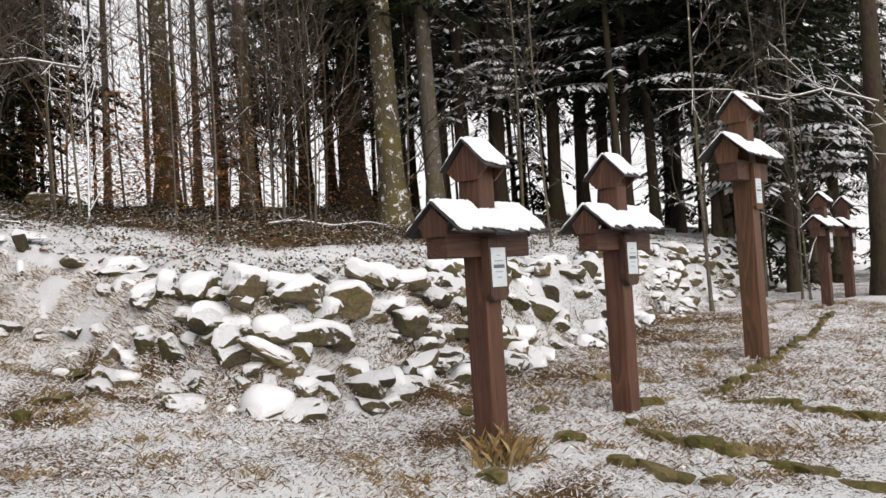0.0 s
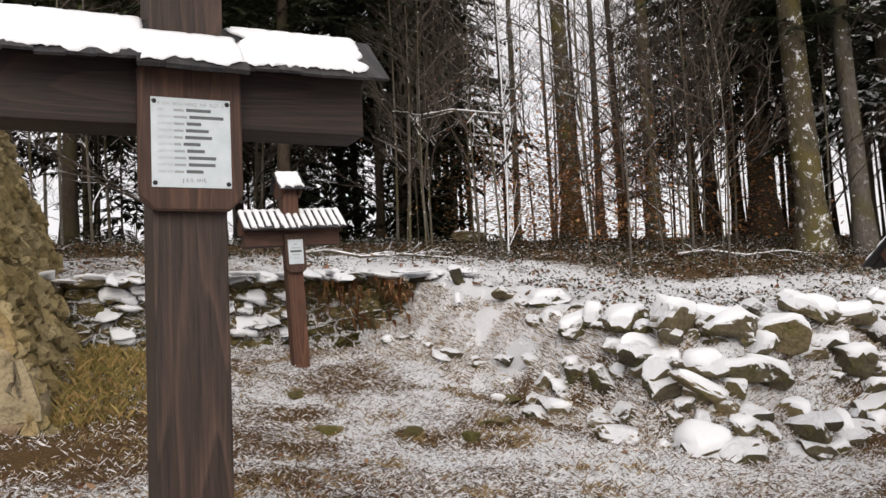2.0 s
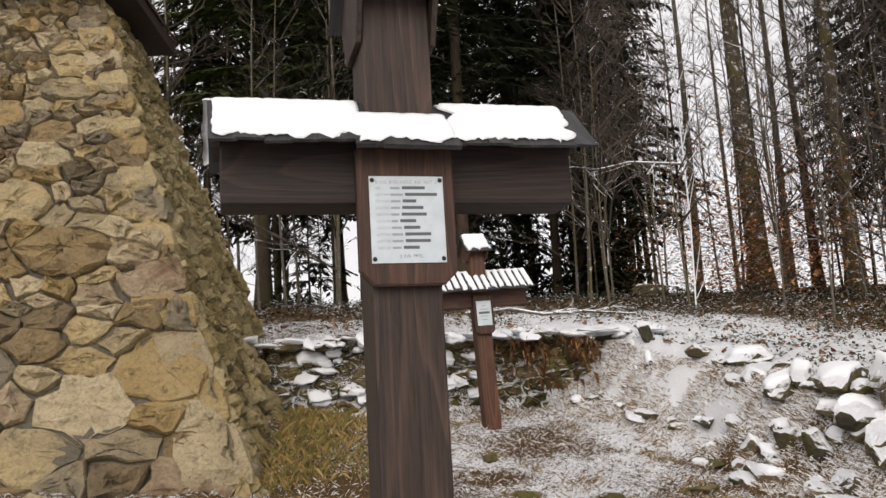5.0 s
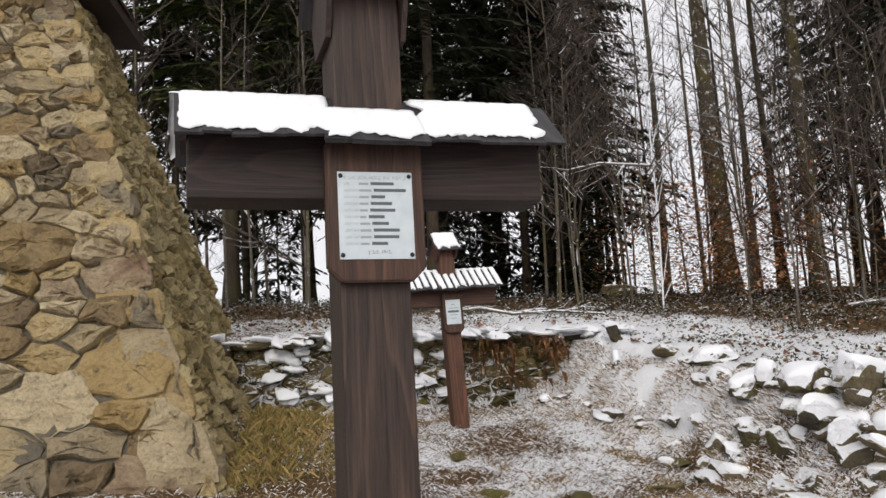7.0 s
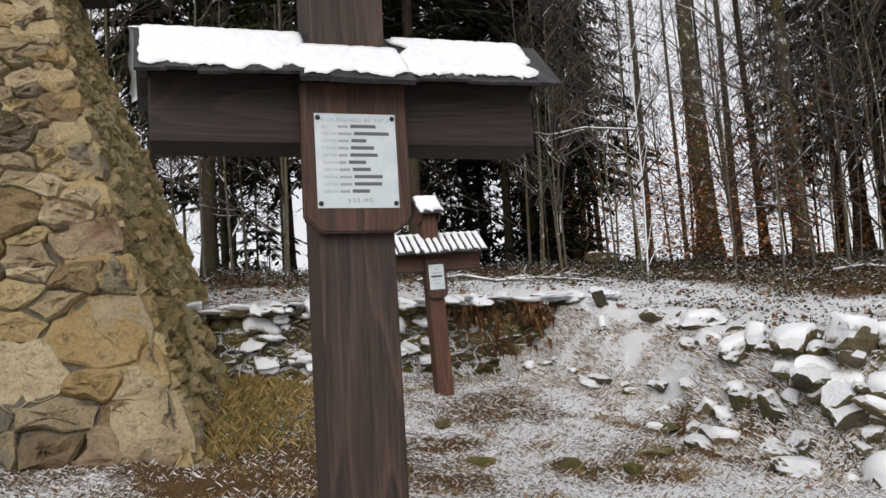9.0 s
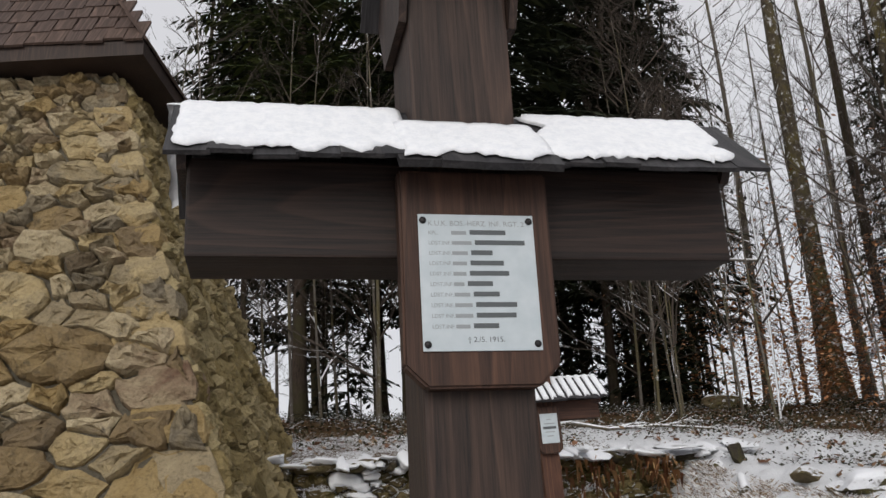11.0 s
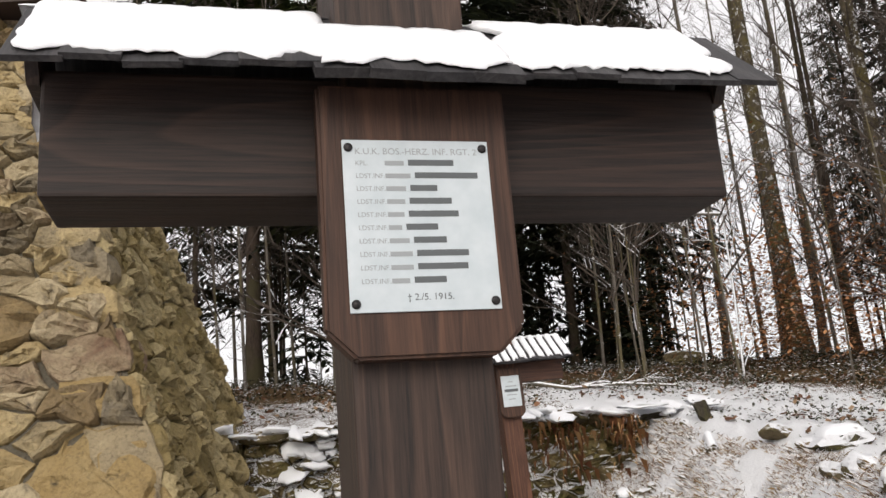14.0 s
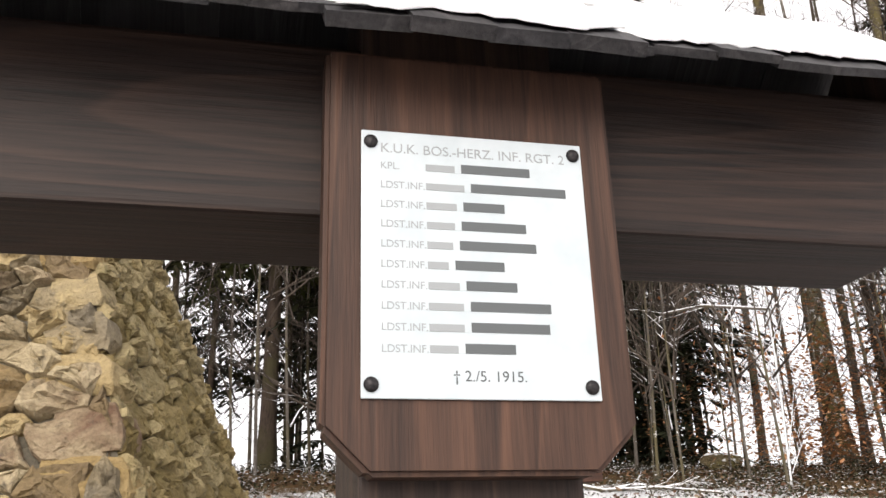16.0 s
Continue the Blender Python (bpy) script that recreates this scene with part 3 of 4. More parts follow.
for place, lean, base, seed, label, woods3, other in rows:
    kw = dict(SMALL, **other)
    ob, pq, y = grave_cross(place, lean, label, seed, base, 2.0, woods=woods3, snow=0.022, **kw)
    plain_plate(pq, y, *kw["plate"])


# ---- stones ----
def cells(w, h, seeds):
    """Cells of seeds of unlike size (x, y, radius) in a w by h sheet, as lists of points."""
    out = []
    for i, (px, py_, pr) in enumerate(seeds):
        poly = [(0, 0), (w, 0), (w, h), (0, h)]
        near = sorted((s for k, s in enumerate(seeds) if k != i), key=lambda s: math.hypot(s[0] - px, s[1] - py_) - s[2])[:20]
        for qx, qy, qr in near:
            dx, dy = qx - px, qy - py_
            f = 0.5 + (pr * pr - qr * qr) / (2 * (dx * dx + dy * dy))
            mx, my = px + f * dx, py_ + f * dy
            res = []
            for (ax, ay), (bx, by) in zip(poly, poly[1:] + poly[:1]):
                da, db = (ax - mx) * dx + (ay - my) * dy, (bx - mx) * dx + (by - my) * dy
                if da <= 0:
                    res.append((ax, ay))
                if da * db < 0:
                    t = da / (da - db)
                    res.append((ax + t * (bx - ax), ay + t * (by - ay)))
            poly = res
            if len(poly) < 3:
                break
        if len(poly) >= 3:
            out.append(poly)
    return out


def stone_mesh(poly, deep, gap, rng, mat):
    """A faced stone with rounded rim: the outline lies in x and y, z is proud of the wall."""
    pts = []
    for (ax, ay), (bx, by) in zip(poly, poly[1:] + poly[:1]):
        n = 1 if math.hypot(bx - ax, by - ay) < 0.09 else 2 if math.hypot(bx - ax, by - ay) < 0.3 else 3
        pts += [(ax + (bx - ax) * k / n, ay + (by - ay) * k / n) for k in range(n)]
    cx, cy = sum(p[0] for p in pts) / len(pts), sum(p[1] for p in pts) / len(pts)
    size = max(math.hypot(p[0] - cx, p[1] - cy) for p in pts)
    bm = bmesh.new()
    rings = []
    shape = [(p[0] + rng.uniform(-1, 1) * size * 0.09, p[1] + rng.uniform(-1, 1) * size * 0.09) for p in pts]
    tx, ty = rng.uniform(-0.2, 0.2), rng.uniform(-0.2, 0.2)
    for inset, z in ((gap, -0.02), (gap * 1.1, deep * 0.5), (gap + 0.05 * size, deep * 0.82), (gap + 0.22 * size, deep * 0.95), (gap + 0.42 * size, deep), (gap + 0.64 * size, deep)):
        ring = []
        for x, y in shape:
            d = math.hypot(x - cx, y - cy) or 1
            k = max(0.12, 1 - inset / d)
            q = (cx + (x - cx) * k, cy + (y - cy) * k)
            zz = z + (rng.uniform(-1, 1) * deep * 0.34 + tx * (q[0] - cx) + ty * (q[1] - cy) if z > deep * 0.5 else 0)
            ring.append(bm.verts.new((q[0], q[1], zz)))
        rings.append(ring)
    m = len(pts)
    for a, b in zip(rings, rings[1:]):
        for i in range(m):
            bm.faces.new((a[i], a[(i + 1) % m], b[(i + 1) % m], b[i]))
    bm.faces.new(rings[-1])
    return mesh_of("stone", bm, mat, False)


# ---- the monument: a battered stone pyramid under a shingled roof ----
MZ0, MZ1, BATTER, TURN_M = 0.4, 5.75, 0.35, -13.0
SIDE0 = 3.85 + 2 * BATTER * 1.5
corner = Vector((-0.86, 4.58, 2.3))
mon = thing("monument", Matrix.Translation((corner.x, corner.y, MZ0)) @ Matrix.Rotation(radians(TURN_M), 4, "Z"),
            "battered pyramid of yellow sandstone rubble under a dark shingled roof", "monument")
flare = BATTER * (2.3 - MZ0)
C0 = Vector((flare, -flare, 0))


def inset(z):
    """How far the faces stand in at a height, with a flared foot below the bend."""
    k = z - (2.3 - MZ0)
    return flare + (BATTER if k > 0 else 0.42) * k


def mon_ring(z, grow=0.0):
    s, k = SIDE0, inset(z) - grow
    return [Vector((C0.x - s + k, C0.y + k, z)), Vector((C0.x - k, C0.y + k, z)), Vector((C0.x - k, C0.y + s - k, z)), Vector((C0.x - s + k, C0.y + s - k, z))]


bm = bmesh.new()
rings = [[bm.verts.new(p) for p in mon_ring(z)] for z in (-0.3, 2.3 - MZ0, MZ1 - MZ0)]
for lo, hi in zip(rings, rings[1:]):
    for i in range(4):
        bm.faces.new((lo[i], lo[(i + 1) % 4], hi[(i + 1) % 4], hi[i]))
bm.faces.new(rings[-1])
core = part("core", bm, mortar, mon, "grey lime mortar between the stones")
# roof
ez, ov = MZ1 - MZ0, 0.4
bm = bmesh.new()
r = mon_ring(ez, ov)
apex = (r[0] + r[2]) / 2 + Vector((0, 0, 1.6))
v0 = [bm.verts.new(p + Vector((0, 0, -0.12))) for p in r]
v1 = [bm.verts.new(p + Vector((0, 0, 0.02))) for p in r]
va = bm.verts.new(apex)
bm.faces.new(v0[::-1])
for i in range(4):
    bm.faces.new((v0[i], v0[(i + 1) % 4], v1[(i + 1) % 4], v1[i]))
    bm.faces.new((v1[i], v1[(i + 1) % 4], va))
roof_ob = part("roof", bm, wood_dark, mon, "dark timber eaves and shingled slopes")
rng = random.Random(31)
for side in range(2):
    a, b = r[side] + Vector((0, 0, 0.03)), r[side + 1] + Vector((0, 0, 0.03))
    along = (b - a).normalized()
    mid = (a + b) / 2
    up_ = (apex + Vector((0, 0, 0.03)) - mid)
    slope = up_.normalized()
    out = along.cross(slope)
    full, high = (b - a).length, up_.length
    sm = bmesh.new()
    box(sm, -0.085, 0.085, -0.02, 0.34, -0.012, 0.012)
    sme = mesh_of("shingle", sm, shingle_brown)
    for row in range(int(high / 0.22)):
        w_here = full * (1 - row * 0.22 / high)
        n = int(w_here / 0.175)
        for i in range(n):
            p = mid + slope * row * 0.22 + along * ((i + 0.5) / n - 0.5) * w_here + out * 0.02
            ob = part("shingle", sme, None, roof_ob)
            mm = Matrix((along, slope, out)).transposed().to_4x4()
            ob.matrix_basis = Matrix.Translation(p) @ mm @ pose(0, rng.uniform(-0.02, 0.02), 0, -3, 0, rng.uniform(-1.5, 1.5))
# stones on the two faces that are seen
FLAT = 1.7


def strew(rng, wide, high, small, tries_, flat, big_at_foot=0.0):
    """Seeds of unlike size for a stone face."""
    seeds = []
    for k in range(tries_):
        x, y = rng.uniform(-0.1, wide + 0.1), rng.uniform(-0.05, high) * flat
        size = (small + big_at_foot * (1 - y / flat / high)) * rng.choice((0.5, 0.75, 1.0, 1.3)) * (1 if k < tries_ * 0.3 else 0.62)
        if all((x - sx) ** 2 + (y - sy) ** 2 > (0.9 * (size + sr)) ** 2 for sx, sy, sr in seeds):
            seeds.append((x, y, size))
    return seeds


for side, mat, seed in ((0, sandstone, 3), (1, sandstone_mossy, 8)):
    rng = random.Random(seed)
    base0 = mon_ring(0, inset(0))[side]
    along = (mon_ring(0)[side + 1] - mon_ring(0)[side]).normalized()
    inward = Vector((0, 0, 1)).cross(along)
    high, wide = MZ1 - MZ0, SIDE0
    seeds = strew(rng, wide, high, 0.10 if side == 0 else 0.11, 9000, FLAT, 0.36 if side == 0 else 0.14)
    rest = bmesh.new()
    count = 0
    for poly in cells(wide, high * FLAT, seeds):
        cut = [(min(max(x, inset(y / FLAT)), wide - inset(y / FLAT)), y / FLAT) for x, y in poly]
        area = abs(sum(p[0] * q[1] - q[0] * p[1] for p, q in zip(cut, cut[1:] + cut[:1]))) / 2
        if area < 0.006:
            continue
        cx, cz = sum(p[0] for p in cut) / len(cut), sum(p[1] for p in cut) / len(cut)
        slope = (inward * (inset(cz + 0.01) - inset(cz - 0.01)) + Vector((0, 0, 0.02)))
        stretch = slope.length / 0.02
        slope.normalize()
        at = base0 + along * cx + inward * inset(cz) + Vector((0, 0, cz))
        m = Matrix.Translation(at) @ Matrix((along, slope, along.cross(slope))).transposed().to_4x4()
        me = stone_mesh([(x - cx, (y - cz) * stretch) for x, y in cut], rng.uniform(0.035, 0.12) * (1 if side == 0 else 0.8), 0.011 if side == 0 else 0.008, rng, mat)
        if (cx > wide - 4.4 or side == 1) and count < 300:
            part("stone", me, None, mon).matrix_basis = m
            count += 1
        else:
            me.transform(m)
            rest.from_mesh(me)
    if rest.verts:
        tagged(part("stonework", rest, mat, mon), kind="stuff")
    else:
        rest.free()


# corner stones that turn from one face into the other
rng = random.Random(19)
z = 0.45
while z < MZ1 - MZ0 - 0.3:
    low_ = max(0.0, 1 - z / 3.2)
    high = rng.uniform(0.2, 0.3) + 0.24 * low_ * rng.uniform(0.6, 1.2)
    la, lb = (rng.uniform(0.28, 0.46) + 0.4 * low_ * rng.random(), rng.uniform(0.22, 0.36) + 0.25 * low_)
    proud, shelf = rng.uniform(0.05, 0.075), rng.uniform(-0.03, 0.03)
    bm = bmesh.new()
    sheets = []
    for q in range(5):
        h_ = z + 0.02 + (high - 0.04) * q / 4
        c_ = mon_ring(h_, proud * (0.45 if q in (0, 4) else 1.0))[1]
        taper = 1 - 0.1 * abs(q - 2) * rng.uniform(0.2, 1)
        side_ = [(-la * taper, 0.12), (-la * taper, 0.0), (-la * 0.66, 0), (-la * 0.33, 0), (-0.012, 0), (0, 0.012), (0, lb * 0.35), (0, lb * 0.7), (0, lb * taper), (-0.12, lb * taper)]
        ring = []
        for n_, (dx, dy) in enumerate(side_):
            rough = 0.012 if 1 <= n_ <= 8 else 0
            ring.append(bm.verts.new(c_ + Vector((dx + rng.uniform(-1, 1) * rough, dy + rng.uniform(-1, 1) * rough, (shelf * dx / la if dx else 0) + rng.uniform(-1, 1) * 0.012))))
        sheets.append(ring)
    for lo, hi in zip(sheets, sheets[1:]):
        for n_ in range(len(lo)):
            k = (n_ + 1) % len(lo)
            bm.faces.new((lo[n_], lo[k], hi[k], hi[n_]))
    bm.faces.new(sheets[0][::-1]), bm.faces.new(sheets[-1])
    bmesh.ops.recalc_face_normals(bm, faces=bm.faces)
    part("corner_stone", bm, sandstone, mon)
    z += high


# ---- the dry-stone wall and the rubble bank ----
def rock_mesh(rng, mat, rough=0.16):
    """A rounded lump a metre across."""
    bm = bmesh.new()
    bmesh.ops.create_cube(bm, size=1.0)
    bmesh.ops.subdivide_edges(bm, edges=bm.edges[:], cuts=2, use_grid_fill=True)
    o = Vector([rng.uniform(0, 50) for _ in range(3)])
    for v in bm.verts:
        p = v.co.normalized() * 0.62
        v.co = v.co.lerp(p, 0.45)
        v.co *= 1 + rough * 2 * noise.noise(v.co * 1.7 + o)
        v.co += Vector([rng.uniform(-1, 1) * rough * 0.2 for _ in range(3)])
    return mesh_of("stone", bm, mat, True)


def slab_mesh(rng, mat):
    """A broken angular stone a metre across: a lump split off along random planes."""
    bm = bmesh.new()
    bmesh.ops.create_icosphere(bm, subdivisions=3, radius=0.62)
    o = Vector([rng.uniform(0, 50) for _ in range(3)])
    planes = [(Vector((rng.gauss(0, 1), rng.gauss(0, 1), rng.gauss(0, 0.55))).normalized(), rng.uniform(0.3, 0.48)) for _ in range(9)]
    planes += [(Vector((rng.uniform(-0.25, 0.25), rng.uniform(-0.25, 0.25), sgn)).normalized(), rng.uniform(0.32, 0.44)) for sgn in (-1, 1)]
    for v in bm.verts:
        for n_, far in planes:
            over = v.co.dot(n_) - far
            if over > 0:
                v.co -= n_ * over
        v.co *= 1 + 0.10 * noise.noise(v.co * 4 + o) + 0.05 * noise.noise(v.co * 11 + o)
    return mesh_of("stone", bm, mat)


rng = random.Random(77)
wall_ob = thing("stone_wall", Matrix.Translation((0, 6.75, 0)), "low mossy dry-stone wall with snow on its top stones", "wall")
bm = bmesh.new()
box(bm, -4.0, 3.9, 0.02, 0.3, 0.6, 2.0)
part("core", bm, bare_stone, wall_ob, "dark earth and stone behind the face")
seeds = strew(rng, 6.3, 1.12, 0.15, 7000, 1.6)
count = 0
for poly in cells(6.3, 1.12 * 1.6, seeds):
    cx, cz = sum(p[0] for p in poly) / len(poly), sum(p[1] for p in poly) / len(poly) / 1.6
    mat = bare_stone if cz < 0.5 + 0.1 * noise.noise((cx * 2, 0, 0)) else field_stone
    me = stone_mesh([(x - cx, y / 1.6 - cz) for x, y in poly], rng.uniform(0.06, 0.17), 0.012, rng, mat)
    part("stone", me, None, wall_ob).matrix_basis = pose(-2.2 + cx, 0.02 + cz * 0.05 + rng.uniform(-0.03, 0.02), 0.95 + cz, 90 - 3, 0, 0)
tops = [slab_mesh(rng, rubble_stone) for _ in range(8)]
x = -2.2
while x < 4.3:
    cw = rng.uniform(0.2, 0.5)
    ob = part("stone", rng.choice(tops), None, wall_ob)
    ob.matrix_basis = pose(x + cw / 2, 0.02 + rng.uniform(-0.08, 0.06), 2.05 + rng.uniform(-0.03, 0.04), rng.uniform(-8, 8), rng.uniform(-6, 6), rng.uniform(-15, 15)) @ Matrix.Diagonal((cw * 1.1, 0.5, rng.uniform(0.09, 0.16), 1))
    x += cw * 0.93
snow_lump = [rock_mesh(rng, snow_mat, 0.36) for _ in range(12)]
x = -1.2
while x < 4.3:
    cw = rng.choice((rng.uniform(0.08, 0.16), rng.uniform(0.14, 0.34)))
    ob = part("snow", rng.choice(snow_lump), None, wall_ob, "cushion of snow on a top stone")
    ob.matrix_basis = pose(x + cw / 2, -0.13 + rng.uniform(-0.09, 0.06), 2.10 + rng.uniform(-0.05, 0.03), rng.uniform(0, 22), rng.uniform(-9, 9), rng.uniform(-12, 12)) @ Matrix.Diagonal((cw * 1.0, 0.34, rng.uniform(0.03, 0.075), 1))
    x += cw * rng.uniform(0.9, 1.25)
for _ in range(34):
    x, z = rng.choice((rng.uniform(0.3, 1.9), rng.uniform(0.3, 2.4))), rng.uniform(1.45, 2.02)
    ob = part("snow", rng.choice(snow_lump), None, wall_ob, "patch of snow on a ledge")
    ob.matrix_basis = pose(x, -0.12 + (z - 1) * 0.05, z, rng.uniform(10, 60), rng.uniform(-12, 12), rng.uniform(-20, 20)) @ Matrix.Diagonal((rng.uniform(0.08, 0.24), 0.16, rng.uniform(0.03, 0.09), 1))


def snow_on(stone, rng):
    """A ragged cushion of snow that follows the upper part of a stone."""
    bm = bmesh.new()
    bm.from_mesh(stone)
    o = Vector([rng.uniform(0, 40) for _ in range(3)])
    for v in bm.verts:
        edge = v.co.z - 0.14 - 0.22 * noise.noise(v.co * 3.5 + o)
        if edge < 0:
            v.co = Vector((v.co.x * 0.84, v.co.y * 0.84, min(v.co.z, 0.1)))
        else:
            v.co.z += min(0.13, 0.6 * edge) * (1 + 0.5 * noise.noise(v.co * 5 + o))
            v.co.x, v.co.y = v.co.x * 1.02, v.co.y * 1.02
    bmesh.ops.smooth_vert(bm, verts=bm.verts[:], factor=0.4, use_axis_x=True, use_axis_y=True, use_axis_z=True)
    return mesh_of("snow", bm, snow_mat, True)


shapes = [slab_mesh(rng, rubble_stone) for _ in range(20)]
caps = [snow_on(me, rng) for me in shapes]


def bank_stone(bank, x, y, size, lift, tilt, turn, snowy, k=None):
    """One stone of the bank, size along, across and up, with its snow."""
    k = rng.randrange(len(shapes)) if k is None else k
    ob = part("stone", shapes[k], None, bank)
    ob.matrix_basis = pose(x, y, land_at(x, y) + lift, tilt[0], tilt[1], 0) @ pose(0, 0, 0, 0, 0, turn) @ Matrix.Diagonal((*size, 1))
    if snowy:
        cap_ = part("snow", caps[k], None, bank, "cushion of snow on a stone")
        cap_.matrix_basis = ob.matrix_basis.copy()


bank_near = thing("rubble_bank", Matrix.Identity(4), "tumbled bank of snow-capped field stones below the wood", "stone bank")
# boulders at the bank's outer corner, along its brow and its flank
for x, y, l_, w_, h_, lift, rx, ry, turn, snowy in (
        (3.66, 1.72, 0.46, 0.42, 0.42, 0.02, 6, -8, 20, 1), (3.88, 1.86, 0.42, 0.26, 0.14, 0.16, 24, 22, -25, 1), (4.02, 2.3, 0.5, 0.42, 0.3, 0.06, 8, 10, 40, 1),
        (4.35, 1.98, 0.5, 0.4, 0.24, 0.1, 14, -6, 10, 1), (4.68, 1.9, 0.46, 0.36, 0.3, 0.1, 10, 8, -30, 1), (5.0, 1.95, 0.52, 0.34, 0.22, 0.12, 16, 18, 15, 1),
        (4.5, 1.62, 0.3, 0.26, 0.24, 0.03, 20, 6, 60, 1), (4.9, 1.58, 0.34, 0.3, 0.22, 0.03, 14, -10, 35, 1), (5.3, 1.72, 0.4, 0.3, 0.28, 0.08, 16, 4, -15, 1),
        (4.15, 1.66, 0.3, 0.24, 0.3, 0.0, 28, -14, 70, 0), (3.72, 2.2, 0.3, 0.22, 0.36, 0.04, 10, -24, 80, 0), (3.6, 2.7, 0.26, 0.2, 0.4, 0.05, 6, -20, 85, 0),
        (3.62, 3.05, 0.24, 0.2, 0.34, 0.02, 4, -18, 70, 0), (3.95, 2.75, 0.44, 0.36, 0.2, 0.05, 6, -14, 50, 1), (3.92, 3.4, 0.4, 0.3, 0.2, 0.04, 4, -12, 20, 1),
        (4.05, 3.95, 0.36, 0.28, 0.2, 0.05, 6, -8, 75, 0), (4.15, 5.05, 0.3, 0.24, 0.16, 0.05, 8, 12, 10, 0), (4.1, 6.1, 0.24, 0.1, 0.3, 0.08, 0, -16, 30, 0),
        (4.3, 4.5, 0.5, 0.36, 0.16, 0.04, 4, -6, 0, 1), (4.6, 2.4, 0.6, 0.44, 0.2, 0.05, 6, 6, 25, 1), (5.6, 2.1, 0.5, 0.4, 0.26, 0.06, 8, -6, -20, 1)):
    bank_stone(bank_near, x, y, (l_, w_, h_), lift, (rx, ry), turn, snowy)
made = 0
while made < 230:
    x, y = rng.choice((rng.uniform(3.2, 6.5), rng.uniform(3.8, 7.5))), rng.uniform(1.2, 6.4)
    d = sample(LD, x, y)
    if not -0.1 < d < 0.95 or (y > 3.2 and rng.random() < 0.72):
        continue
    made += 1
    s = rng.choice((rng.uniform(0.1, 0.2), rng.uniform(0.14, 0.28), rng.uniform(0.22, 0.4))) * (0.7 if y > 3.2 else 1)
    bank_stone(bank_near, x, y, (s * rng.uniform(1.0, 1.4), s * rng.uniform(0.7, 1.0), s * rng.uniform(0.45, 0.85)), s * 0.12, (rng.uniform(2, 28), rng.uniform(-18, 18)), rng.uniform(0, 360), rng.random() < (0.25 if d < 0.3 else 0.5))
bank_far = thing("rubble_bank", Matrix.Identity(4), "long heap of snow-capped stones behind the row of crosses", "stone bank")
made = 0
while made < 290:
    x, y = rng.uniform(6.5, 19), rng.uniform(1.4, 4.2)
    if not -0.1 < sample(LD, x, y) < 1.0:
        continue
    made += 1
    s = rng.choice((rng.uniform(0.14, 0.24), rng.uniform(0.2, 0.4)))
    bank_stone(bank_far, x, y, (s * rng.uniform(1.0, 1.4), s * rng.uniform(0.7, 1.0), s * rng.uniform(0.5, 0.9)), s * 0.12, (rng.uniform(2, 24), rng.uniform(-14, 14)), rng.uniform(0, 360), rng.random() < 0.5)
# loose stones lying in the turf
flatrock = [slab_mesh(rng, bare_stone) for _ in range(6)]
for x, y, s in ((2.07, 2.91, 0.3), (3.31, 3.77, 0.42), (1.55, 4.17, 0.2), (1.52, 3.22, 0.25), (3.41, -0.46, 0.22), (5.64, -0.24, 0.24), (4.38, -0.36, 0.2), (5.03, 0.3, 0.2), (2.39, 2.62, 0.22), (2.82, 3.03, 0.35), (6.37, 0.47, 0.22), (4.66, 0.67, 0.18)):
    ob = tagged(new("stone", rng.choice(flatrock)), "flat mossy field stone sunk in snowy turf", "stone", "stones in the turf")
    ob.matrix_world = pose(x, y, land_at(x, y) + 0.012, rng.uniform(-6, 6), rng.uniform(-6, 6), rng.uniform(0, 360)) @ Matrix.Diagonal((s, s * 0.7, 0.09, 1))


# ---- trees ----
def trunk_mesh(rng, height, radius, bend, mat, sides=10):
    verts, faces = [], []
    n = 12
    for k in range(n + 1):
        t = k / n
        c = Vector((bend * math.sin(t * 2.2 + 1) * t, bend * math.cos(t * 1.7) * t, t * height - 0.3))
        r_ = radius * (1 - 0.72 * t) * (1 + 0.55 * max(0, 0.05 - t) / 0.05)
        for i in range(sides):
            g = 2 * math.pi * i / sides
            rr = r_ * (1 + 0.09 * noise.noise((math.cos(g) * 2, math.sin(g) * 2, t * 9 + radius * 40)))
            verts.append(c + Vector((math.cos(g) * rr, math.sin(g) * rr, 0)))
    for k in range(n):
        for i in range(sides):
            j = (i + 1) % sides
            faces.append((k * sides + i, k * sides + j, (k + 1) * sides + j, (k + 1) * sides + i))
    return from_arrays("trunk", verts, faces, mat, True)


